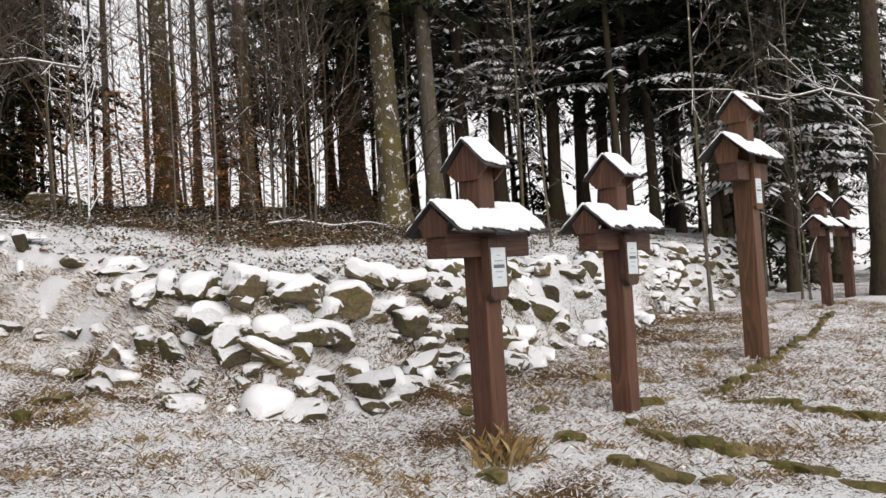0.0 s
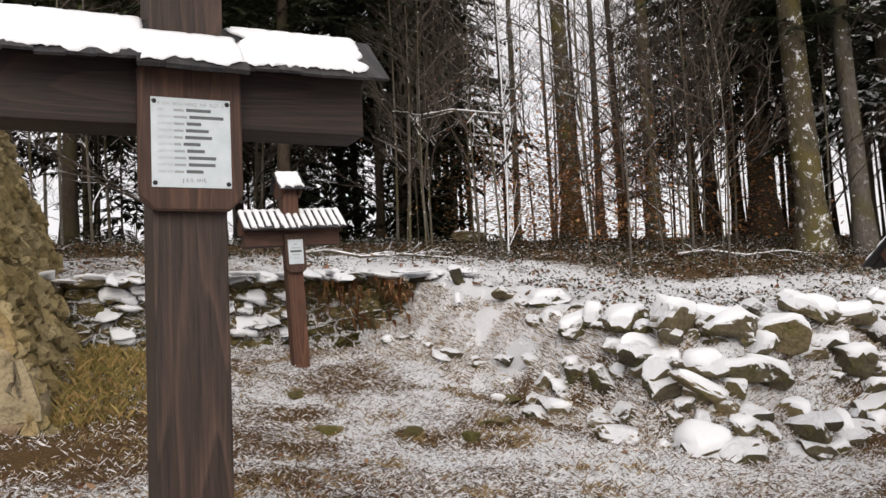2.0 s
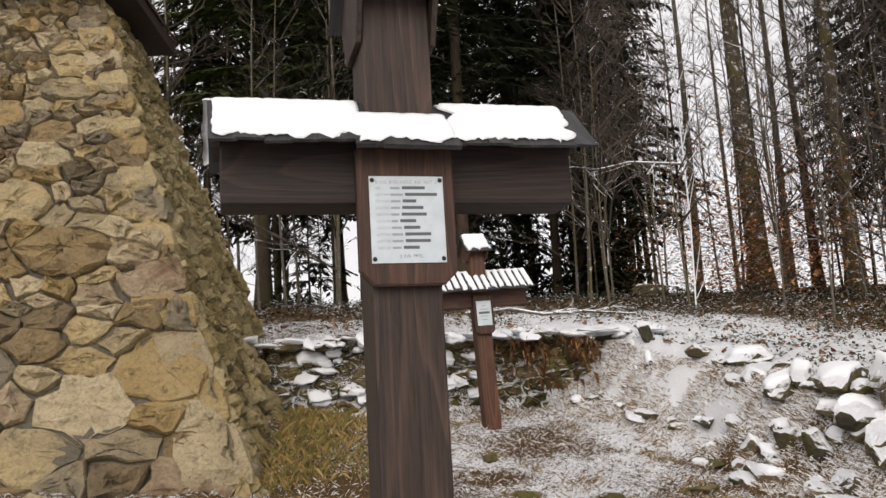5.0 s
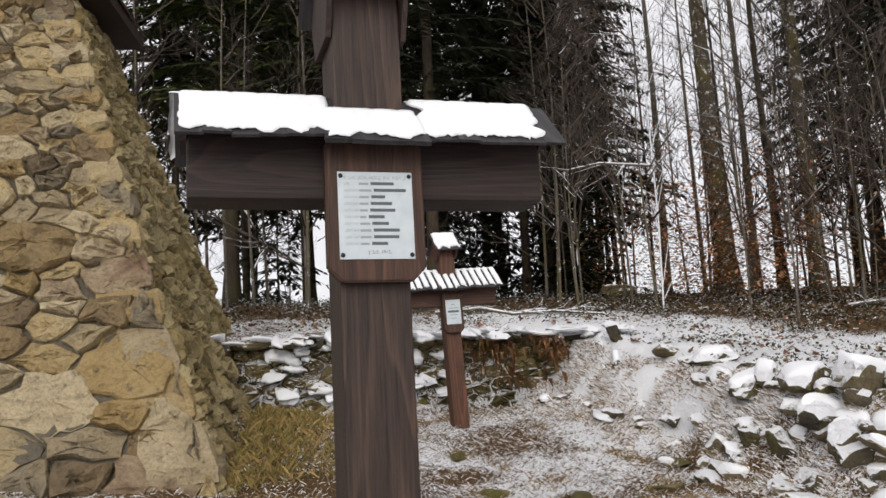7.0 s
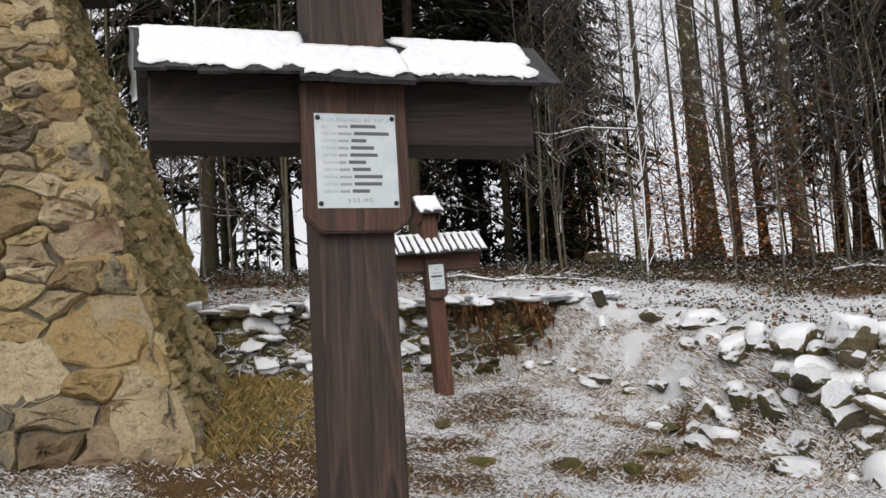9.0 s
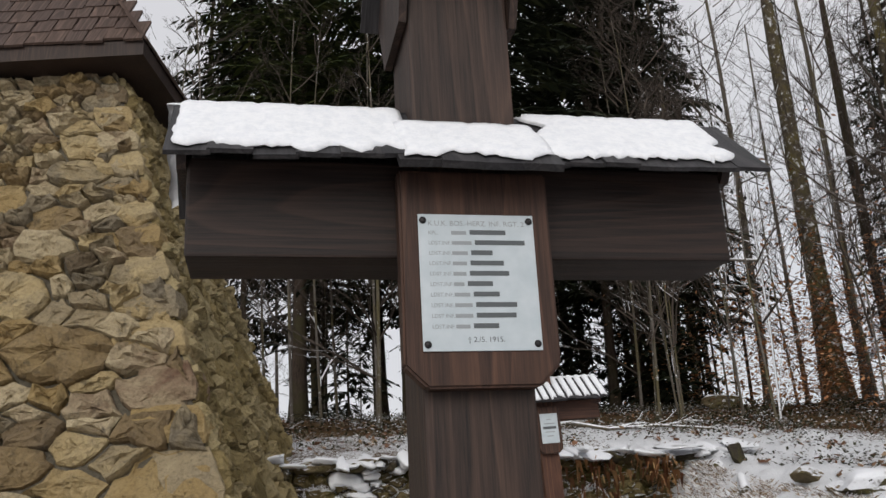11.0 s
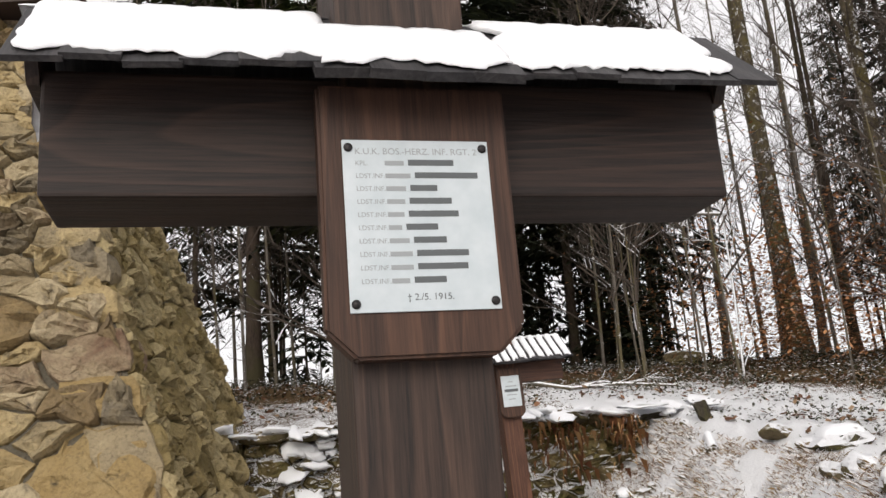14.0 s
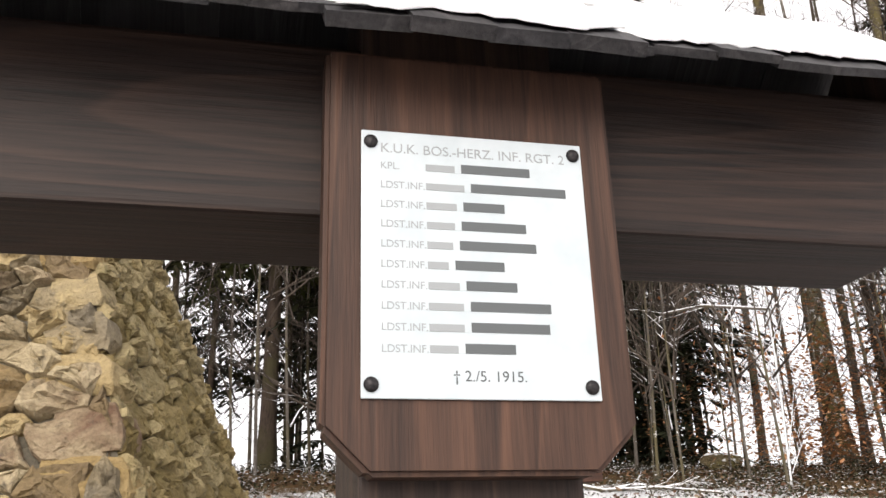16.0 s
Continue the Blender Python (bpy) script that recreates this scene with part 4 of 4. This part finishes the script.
def needle_crown(rng, height, start, spread, count, mat, droop=0.35):
    """Whorls of drooping limbs, each feathered with flat needle sprays."""
    verts, faces = [], []
    for k in range(count):
        t = (k + rng.random()) / count
        z = start + (height - start) * t
        reach = spread * (1 - t) ** 0.75 * rng.uniform(0.55, 1.1) + 0.25
        g = rng.uniform(0, 2 * math.pi)
        d = Vector((math.cos(g), math.sin(g), 0))
        side = Vector((-d.y, d.x, 0))
        last = Vector((0, 0, z))
        steps = max(5, int(reach / 0.10))
        for s in range(1, steps + 1):
            f = s / steps
            p = Vector((0, 0, z)) + d * reach * f + Vector((0, 0, -droop * reach * f * f + 0.12 * reach * f))
            if s % 2 == 0:
                tube(verts, faces, last, p, 0.016 * (1.2 - f), 0.012 * (1.1 - f), 3)
                last = p
            for sgn in (-1, 1):
                if rng.random() < 0.12:
                    continue
                ln = (0.10 + 0.26 * (1 - abs(f - 0.45))) * rng.uniform(0.5, 1.2) * min(1.0, reach / 1.2 + 0.2)
                tip = p + (side * sgn * rng.uniform(0.5, 1.0) + d * rng.uniform(0.3, 0.8)).normalized() * ln + Vector((0, 0, -ln * rng.uniform(0.15, 0.75)))
                w = (tip - p).cross(Vector((0, 0, 1))).normalized() * ln * rng.uniform(0.12, 0.26)
                mid = p.lerp(tip, 0.45)
                i = len(verts)
                verts.extend((p, mid + w + Vector((0, 0, rng.uniform(-0.03, 0.03))), tip, mid - w))
                faces.append((i, i + 1, i + 2, i + 3))
    return from_arrays("crown", verts, faces, mat)


def bare_crown(rng, height, start, spread, mat, depth=4, limbs=16):
    verts, faces = [], []

    def grow(p, d, ln, r_, lev):
        q = p + d * ln
        mid = p.lerp(q, 0.5) + Vector([rng.uniform(-1, 1) * ln * 0.06 for _ in range(3)])
        tube(verts, faces, p, mid, r_, r_ * 0.85, 4 if lev < 2 else 3)
        tube(verts, faces, mid, q, r_ * 0.85, r_ * 0.6, 4 if lev < 2 else 3)
        if lev >= depth:
            return
        for k in range(rng.choice((2, 3, 3))):
            nd = (d + Vector((rng.uniform(-1, 1), rng.uniform(-1, 1), rng.uniform(-0.35, 0.75))) * 0.75).normalized()
            grow(mid.lerp(q, rng.random()), nd, ln * rng.uniform(0.5, 0.8), max(r_ * 0.5, 0.0025), lev + 1)

    for k in range(limbs):
        t = (k + rng.random()) / limbs
        g = rng.uniform(0, 2 * math.pi)
        d = Vector((math.cos(g), math.sin(g), rng.uniform(0.4, 1.8))).normalized()
        grow(Vector((0, 0, start + (height - start) * t)), d, spread * rng.uniform(0.5, 1.0) * (1.1 - 0.7 * t), 0.014 * (1.2 - 0.7 * t), 1)
    return from_arrays("crown", verts, faces, mat)


def leaf_cloud(rng, n, size, radius, mat, flat=0.6):
    verts, faces = [], []
    for _ in range(n):
        c = Vector([rng.gauss(0, 1) * radius[k] for k in range(3)])
        u = Vector((rng.uniform(-1, 1), rng.uniform(-1, 1), rng.uniform(-flat, flat))).normalized() * size * rng.uniform(0.6, 1.3)
        w = u.orthogonal().normalized() * u.length * 0.55
        i = len(verts)
        verts.extend((c - u, c + w, c + u, c - w))
        faces.append((i, i + 1, i + 2, i + 3))
    return from_arrays("leaves", verts, faces, mat)


rng = random.Random(400)
CROWN = {"spruce": [needle_crown(rng, 15, s, sp, 210, needle_mat) for s, sp in ((3.6, 2.6), (4.6, 2.3), (2.8, 2.4))],
         "snowy": [needle_crown(rng, 14, s, sp, 200, needle_snowy, 0.25) for s, sp in ((3.0, 2.6), (2.2, 2.2))],
         "green": [needle_crown(rng, 14, 4.0, 3.0, 280, needle_green)],
         "young": [needle_crown(rng, 4.2, 0.25, 1.2, 70, needle_mat), needle_crown(rng, 3.4, 0.2, 1.2, 60, needle_mat)],
         "bare": [bare_crown(rng, 13, s, 1.7, twig_mat, 4, n) for s, n in ((3.6, 15), (4.6, 14), (2.8, 16))],
         "thin": [bare_crown(rng, 8, s, 1.2, twig_mat, 4, n) for s, n in ((0.6, 22), (1.0, 20))]}
LABEL = {"spruce": "dark spruce with drooping needled limbs in the wood", "snowy": "spruce with snow lying on its drooping limbs",
         "green": "green fir with dense needles behind the monument", "young": "young spruce with needles down to the ground",
         "bare": "leafless beech with snow-dusted twigs in the wood", "thin": "slender bare sapling with snow-dusted twigs"}


def tree(x, y, radius, kind_, bark, height=15.0, bend=0.25):
    ob = thing("tree", pose(x, y, land_at(x, y), 0, 0, rng.uniform(0, 360)), LABEL[kind_], "tree", "trees of the wood")
    part("trunk", trunk_mesh(rng, height, radius, bend, bark), None, ob)
    cr = part("crown", rng.choice(CROWN[kind_]), None, ob)
    return ob


BIG = [(12.44, 15.78, 0.29, 'bare', 1), (10.8, 10.59, 0.16, 'bare', 1), (11.78, 7.64, 0.26, 'spruce', 1), (12.69, 7.37, 0.18, 'bare', 2), (14.52, 13.0, 0.18, 'bare', 0), (16.43, 14.07, 0.16, 'spruce', 0),
       (14.45, 11.28, 0.33, 'spruce', 0), (17.79, 12.32, 0.12, 'spruce', 0), (15.23, 8.55, 0.16, 'snowy', 0), (16.57, 8.66, 0.21, 'snowy', 0), (17.44, 7.65, 0.17, 'spruce', 0)]
BIG2 = [(18.84, 7.7, 0.16, 'spruce', 0), (20.14, 7.86, 0.17, 'spruce', 0), (15.53, 18.86, 0.13, 'bare', 2), (16.01, 18.17, 0.13, 'bare', 0), (17.14, 16.59, 0.1, 'bare', 0), (12.1, 22.26, 0.12, 'bare', 0),
       (12.61, 21.63, 0.1, 'spruce', 0), (26.46, 8.96, 0.14, 'snowy', 0), (27.86, 5.92, 0.16, 'snowy', 0), (16.69, 0.55, 0.2, 'bare', 0), (8.28, 17.03, 0.15, 'spruce', 0), (9.16, 17.95, 0.14, 'spruce', 0)]
BIG3 = [(2.74, 12.8, 0.14, 'spruce', 0), (0.39, 14.6, 0.15, 'green', 0), (2.86, 20.6, 0.16, 'spruce', 0), (1.58, 23.22, 0.1, 'spruce', 0), (3.58, 11.46, 0.12, 'spruce', 0), (7.66, 17.15, 0.12, 'spruce', 0),
       (2.71, 16.17, 0.09, 'green', 0)]
BIG4 = [(17.07, 5.62, 0.12, 'snowy', 0), (19.93, 4.59, 0.14, 'snowy', 0), (18.31, 2.61, 0.12, 'snowy', 0), (22.45, 6.92, 0.15, 'spruce', 0), (22.75, 2.94, 0.14, 'spruce', 0), (20.93, 6.14, 0.11, 'spruce', 0),
       (24.03, 4.32, 0.15, 'snowy', 0)]
for x, y, r_, kind_, bark in BIG + BIG2 + BIG3 + BIG4:
    tree(x, y, r_, kind_, (bark_spruce, bark_mossy, bark_beech)[bark])
for _ in range(84):
    far, g = rng.uniform(19, 34), radians(rng.uniform(-28, 88))
    x, y = far * math.sin(g), -2.5 + far * math.cos(g)
    k = rng.random()
    if 0.42 < g < 0.69:
        if rng.random() < 0.45:
            continue
        k = 0.4 + 0.5 * k
    kind_ = "spruce" if k < 0.28 else "bare" if k < 0.74 else "thin" if k < 0.93 else "snowy"
    tree(x, y, rng.uniform(0.05, 0.13) if kind_ != "thin" else rng.uniform(0.025, 0.05), kind_, bark_spruce if kind_ in ("spruce", "snowy") else rng.choice((bark_beech, bark_spruce)), 14 if kind_ != "thin" else 8)
for x, y, k in ((7.52, 19.36, 'young'), (8.53, 20.37, 'young'), (6.61, 18.33, 'young'), (10.04, 21.37, 'young'), (5.52, 17.33, 'young'), (9.06, 18.94, 'young'), (25.66, 4.2, 'young'), (23.5, 3.49, 'young'), (27.87, 2.29, 'young'), (1.8, 18.84, 'young'), (21.88, 5.5, 'young'), (7.95, 15.55, 'young'), (9.07, 15.94, 'young'), (8.68, 17.45, 'young'), (24.57, 4.75, 'young'), (26.73, 5.26, 'young')):
    tree(x, y, 0.035, k, bark_spruce, 4.0, 0.05)
for _ in range(46):
    far, g = rng.uniform(13, 24), radians(rng.uniform(-12, 80))
    tree(far * math.sin(g), -2.5 + far * math.cos(g), rng.uniform(0.02, 0.035), "thin", bark_beech, 7)


for _ in range(24):
    far, g = rng.uniform(18, 32), radians(rng.uniform(8, 62))
    tree(far * math.sin(g), -3 + far * math.cos(g), rng.uniform(0.04, 0.09), rng.choice(("bare", "bare", "thin")), rng.choice((bark_spruce, bark_beech)), 14)
for k in range(9):
    far, g = rng.uniform(16, 30), radians(rng.uniform(57, 75))
    kind_ = ("young", "spruce", "snowy")[k % 3]
    tree(far * math.sin(g), -3 + far * math.cos(g), 0.035 if kind_ == "young" else rng.uniform(0.07, 0.13), kind_, bark_spruce, 4.0 if kind_ == "young" else 14)
for _ in range(24):
    far, g = rng.uniform(11, 21), radians(rng.uniform(21, 44))
    tree(far * math.sin(g), -2.5 + far * math.cos(g), rng.uniform(0.012, 0.022), "thin", bark_beech, 4.5)


# ---- undergrowth, grass and leaves ----
def scatter_blades(name, n, where, height, width, mat, label, category, seed, lean=0.6):
    rg = random.Random(seed)
    verts, faces = [], []
    while len(faces) < n:
        x, y = where(rg)
        z = land_at(x, y) - 0.012
        g = rg.uniform(0, 2 * math.pi)
        h = height * rg.uniform(0.4, 1.2)
        d = Vector((math.cos(g), math.sin(g), 0))
        tip = Vector((x, y, z)) + d * h * lean * rg.uniform(0.3, 1.5) + Vector((0, 0, h * rg.uniform(0.25, 1.0)))
        s = Vector((-d.y, d.x, 0)) * width * rg.uniform(0.6, 1.3)
        p = Vector((x, y, z))
        mid = p.lerp(tip, 0.5) + Vector((0, 0, 0.16 * h))
        i = len(verts)
        verts.extend((p - s, p + s, mid + s * 0.8, tip, mid - s * 0.8))
        faces.append((i, i + 1, i + 2, i + 3, i + 4))
    return tagged(new(name, from_arrays(name, verts, faces, mat)), label, category, kind="stuff")


def near_field(rg):
    while True:
        x, y = (rg.uniform(-1.6, 8.5), rg.uniform(-1.9, 6.6)) if rg.random() < 0.72 else (rg.uniform(6.5, 15), rg.uniform(-2.5, 2.6))
        if sample(LD, x, y) < 0.3 and noise.noise((x * 2.3, y * 2.3, 7.0)) + rg.uniform(-0.5, 0.5) > -0.15:
            return x, y


def on_bank(rg):
    while True:
        x, y = rg.uniform(2.6, 6.4), rg.uniform(1.3, 6.6)
        if -0.1 < sample(LD, x, y) < 0.9 and noise.noise((x * 3.1, y * 3.1, 4.4)) + rg.uniform(-0.4, 0.4) > -0.05 and rg.random() < min(1.0, (6.6 - x) / 1.8):
            return x, y


def by_monument(rg):
    y = rg.uniform(3.9, 6.6)
    return -0.35 + (y - 3.9) * 0.2 + abs(rg.gauss(0, 0.42)), y


def tussock_places(seed, n, pick):
    rg = random.Random(seed)
    return [pick(rg) for _ in range(n)]


TUFTS = tussock_places(9, 260, near_field)


def in_tufts(rg):
    x, y = rg.choice(TUFTS)
    return x + rg.gauss(0, 0.07), y + rg.gauss(0, 0.07)


scatter_blades("frosted_grass", 110000, near_field, 0.05, 0.0022, frost_grass, "short frosted grass poking through thin snow", "grass", 1, 1.2)
scatter_blades("dry_grass", 20000, in_tufts, 0.07, 0.0025, straw_mat, "tufts of dry straw-coloured grass in the snow", "grass", 2, 0.9)
scatter_blades("bank_grass", 95000, on_bank, 0.055, 0.0018, rime_grass, "long dry grass hanging over the bank, dusted with snow", "grass", 3, 1.0)
scatter_blades("bank_straw", 5000, on_bank, 0.075, 0.0018, straw_mat, "brown grass hanging over the bank", "grass", 13, 1.0)
scatter_blades("green_grass", 3400, by_monument, 0.15, 0.0028, green_grass, "yellow-green grass at the monument's foot", "grass", 4, 0.6)


def at_cross(rg):
    return 3.72 + rg.gauss(0, 0.1), -0.3 + rg.gauss(0, 0.08)


scatter_blades("grass_clump", 260, at_cross, 0.2, 0.003, straw_mat, "clump of dry grass at the foot of the cross", "grass", 5, 0.5)


def upper_bank(rg):
    while True:
        x, y = rg.uniform(-4, 17), rg.uniform(3, 17)
        d = sample(LD, x, y)
        if 0.75 < d < 9 and noise.noise((x * 0.9, y * 0.9, 2.0)) + rg.uniform(-0.4, 0.4) > 0.0 and rg.random() < 0.25 + 0.75 * min(1.0, (d - 1.0) / 2.5):
            return x, y


def leaf_floor(name, n, where, size, lift, mat, label, category, seed):
    rg = random.Random(seed)
    verts, faces = [], []
    while len(faces) < n:
        x, y = where(rg)
        c = Vector((x, y, land_at(x, y) + abs(rg.gauss(0, lift)) + 0.006))
        u = Vector((rg.uniform(-1, 1), rg.uniform(-1, 1), rg.uniform(-0.5, 0.5))).normalized() * size * rg.uniform(0.5, 1.3)
        w = u.cross(Vector((rg.uniform(-0.4, 0.4), rg.uniform(-0.4, 0.4), 1))).normalized() * u.length * 0.6
        i = len(verts)
        verts.extend((c - u, c + w, c + u, c - w))
        faces.append((i, i + 1, i + 2, i + 3))
    return tagged(new(name, from_arrays(name, verts, faces, mat)), label, category, kind="stuff")


leaf_floor("bramble", 70000, upper_bank, 0.024, 0.08, brush_mat, "low snow-dusted bramble and ferns on the wood's floor", "undergrowth", 21)
leaf_floor("fallen_leaves", 6500, near_field, 0.015, 0.006, litter_mat, "brown fallen leaves scattered on the snow", "leaves", 22)
def by_cross(rg):
    return rg.gauss(-0.2, 0.9), rg.gauss(0.4, 1.2)


leaf_floor("drifted_leaves", 2600, by_cross, 0.03, 0.012, litter_mat, "brown and rusty leaves drifted round the cross", "leaves", 24)
leaf_floor("wood_litter", 6000, upper_bank, 0.05, 0.015, litter_mat, "brown leaf litter under the trees", "leaves", 23)


def beech_spots(rg):
    cx, cy, s = rg.choice(((7.98, 10.17, 0.7), (9.49, 9.54, 0.6), (10.67, 11.94, 0.9), (12.6, 9.91, 0.7), (8.94, 13.12, 1.0), (11.09, 14.56, 0.9)))
    return cx + rg.gauss(0, s), cy + rg.gauss(0, s)


def beech_brush(name, n, seed):
    rg = random.Random(seed)
    verts, faces = [], []
    while len(faces) < n:
        x, y = beech_spots(rg)
        c = Vector((x, y, land_at(x, y) + abs(rg.gauss(0, 1.25)) + 0.15))
        u = Vector((rg.uniform(-1, 1), rg.uniform(-1, 1), rg.uniform(-0.3, 0.3))).normalized() * 0.05 * rg.uniform(0.6, 1.2)
        w = u.cross(Vector((0, 0, 1))).normalized() * u.length * 0.6
        i = len(verts)
        verts.extend((c - u, c + w, c + u, c - w))
        faces.append((i, i + 1, i + 2, i + 3))
    return tagged(new(name, from_arrays(name, verts, faces, beech_leaf)), "dry orange beech leaves still on the understorey", "leaves", kind="stuff")


beech_brush("beech_leaves", 11000, 31)


# ---- reddish grass and fern hanging over the wall ----
rg = random.Random(55)
verts, faces = [], []
for _ in range(170):
    x = rg.choice((2.6, 2.85, 2.95, 3.4, 3.5, 3.6)) + rg.gauss(0, 0.1)
    p = Vector((x, 6.53 + rg.uniform(-0.05, 0.1), rg.choice((rg.uniform(1.85, 2.05), rg.uniform(1.5, 2.0)))))
    tip = p + Vector((rg.uniform(-0.08, 0.08), -rg.uniform(0.02, 0.16), -rg.uniform(0.04, 0.2)))
    s = Vector((1, 0, 0)) * 0.005 * rg.uniform(0.6, 1.4)
    mid = p.lerp(tip, 0.45) + Vector((0, -0.07, 0.05))
    i = len(verts)
    verts.extend((p - s, p + s, mid + s, tip, mid - s))
    faces.append((i, i + 1, i + 2, i + 3, i + 4))
rust_mat = make_leafy("rusty_fern", [(0, (0.16, 0.06, 0.03)), (0.6, (0.28, 0.14, 0.06)), (1, (0.42, 0.26, 0.12))])
tagged(new("hanging_grass", from_arrays("hanging_grass", verts, faces, rust_mat)), "rusty dead grass hanging down the stone wall", "grass", kind="stuff")


# ---- mossy stone edging round the graves ----
def edging(pts, seed):
    rg = random.Random(seed)
    ob = thing("grave_edging", Matrix.Identity(4), "line of low mossy edging stones sunk in the snow", "edging", "grave edgings")
    for (ax, ay), (bx, by) in zip(pts, pts[1:]):
        ln = math.hypot(bx - ax, by - ay)
        d = 0.0
        while d < ln - 0.05:
            w = rg.uniform(0.16, 0.42)
            t = (d + w / 2) / ln
            x, y = ax + (bx - ax) * t + rg.uniform(-0.03, 0.03), ay + (by - ay) * t + rg.uniform(-0.03, 0.03)
            st = part("stone", rg.choice(flatrock), None, ob)
            st.matrix_basis = pose(x, y, land_at(x, y) + 0.012, rg.uniform(-5, 5), rg.uniform(-5, 5), math.degrees(math.atan2(by - ay, bx - ax)) + rg.uniform(-9, 9)) @ Matrix.Diagonal((w, rg.uniform(0.09, 0.15), rg.uniform(0.06, 0.11), 1))
            d += w * rg.uniform(0.95, 1.35)


edging([(5.1, -0.37), (4.71, -0.84), (4.6, -1.11), (4.4, -1.69), (4.24, -2.25)], 1)
edging([(6.02, -0.66), (6.13, -1.12), (5.82, -1.97)], 2)
edging([(6.23, -0.59), (8.08, -0.34), (9.92, -0.12), (13.07, 0.42)], 3)
edging([(4.05, -0.81), (3.91, -1.2), (3.86, -1.59)], 4)


# ---- a snapped sapling and low boughs outlined with snow ----
def bough(name, runs, label, seed, r0=0.03):
    rg = random.Random(seed)
    verts, faces, white, wfaces = [], [], [], []

    def stick(a, b, ra, rb, lev):
        tube(verts, faces, a, b, ra, rb, 6 if lev == 0 else 4)
        lift = Vector((0, 0, ra * 0.75))
        side = Vector((-0.35 * ra, -0.35 * ra, 0)) if abs((b - a).normalized().z) > 0.8 else Vector((0, 0, 0))
        tube(white, wfaces, a + lift * (side.length == 0) + side, b + lift * (rb / ra) * (side.length == 0) + side, ra * 0.85, rb * 0.85, 5)
        if lev < 3:
            for _ in range(rg.choice((1, 2, 2)) if lev else 3):
                p = a.lerp(b, rg.uniform(0.2, 1.0))
                d = ((b - a).normalized() + Vector((rg.uniform(-1, 1), rg.uniform(-1, 1), rg.uniform(-0.7, 0.5))) * 0.9).normalized()
                stick(p, p + d * (b - a).length * rg.uniform(0.35, 0.7), max(rb * 0.55, 0.004), 0.003, lev + 1)

    for run in runs:
        pts = [Vector(p) for p in run]
        for k, (a, b) in enumerate(zip(pts, pts[1:])):
            f = 1 - k / len(pts) * 0.6
            stick(a, b, r0 * f, r0 * (f - 0.5 / len(pts)), 0)
    ob = thing(name, Matrix.Identity(4), label, "bough")
    part("wood", from_arrays("wood", verts, faces, bark_beech), None, ob)
    part("snow", from_arrays("snow", white, wfaces, snow_mat), None, ob, "thin ridge of snow along the twigs")
    return ob


bough("snapped_sapling", [[(6.56, 9.09, 2.3), (6.6, 9.06, 3.81), (6.59, 9.04, 4.83), (6.51, 8.94, 6.05), (6.45, 8.87, 7.23)], [(6.59, 9.04, 4.83), (5.75, 9.23, 4.9), (5.26, 9.48, 4.83)]], "slender snapped sapling outlined with snow", 3, 0.02)
bough("snowy_bough", [[(16.69, 0.55, 3.71), (14.29, -0.1, 3.64), (13.7, 0.49, 3.87), (13.21, 1.02, 3.73), (12.67, 1.58, 3.92), (11.93, 2.36, 3.97)], [(16.6, 0.55, 2.82), (14.21, -0.0, 3.13), (13.53, 0.68, 4.03), (13.13, 1.02, 4.53)]], "long bare bough with snow along its twigs", 5, 0.02)

# ---- fallen branches and a snowy boulder on the wood's floor ----
for k, (ax, ay, bx, by) in enumerate(((3.0, 9.5, 5.2, 8.6), (4.1, 9.0, 5.8, 9.7), (9.0, 8.0, 11.6, 7.5))):
    pts = []
    for q in range(5):
        x, y = ax + (bx - ax) * q / 4 + 0.08 * math.sin(k + q * 2), ay + (by - ay) * q / 4
        pts.append((x, y, land_at(x, y) + 0.03 + 0.05 * (q % 2)))
    bough("fallen_branch", [pts], "fallen branch with snow on it among leaf litter", 60 + k, 0.024)
ob = tagged(new("boulder", slab_mesh(rng, rubble_stone)), "snow-covered boulder under the spruces", "boulder")
ob.matrix_world = pose(7.6, 12.4, land_at(7.6, 12.4) + 0.12, 5, -4, 30) @ Matrix.Diagonal((0.75, 0.5, 0.3, 1))
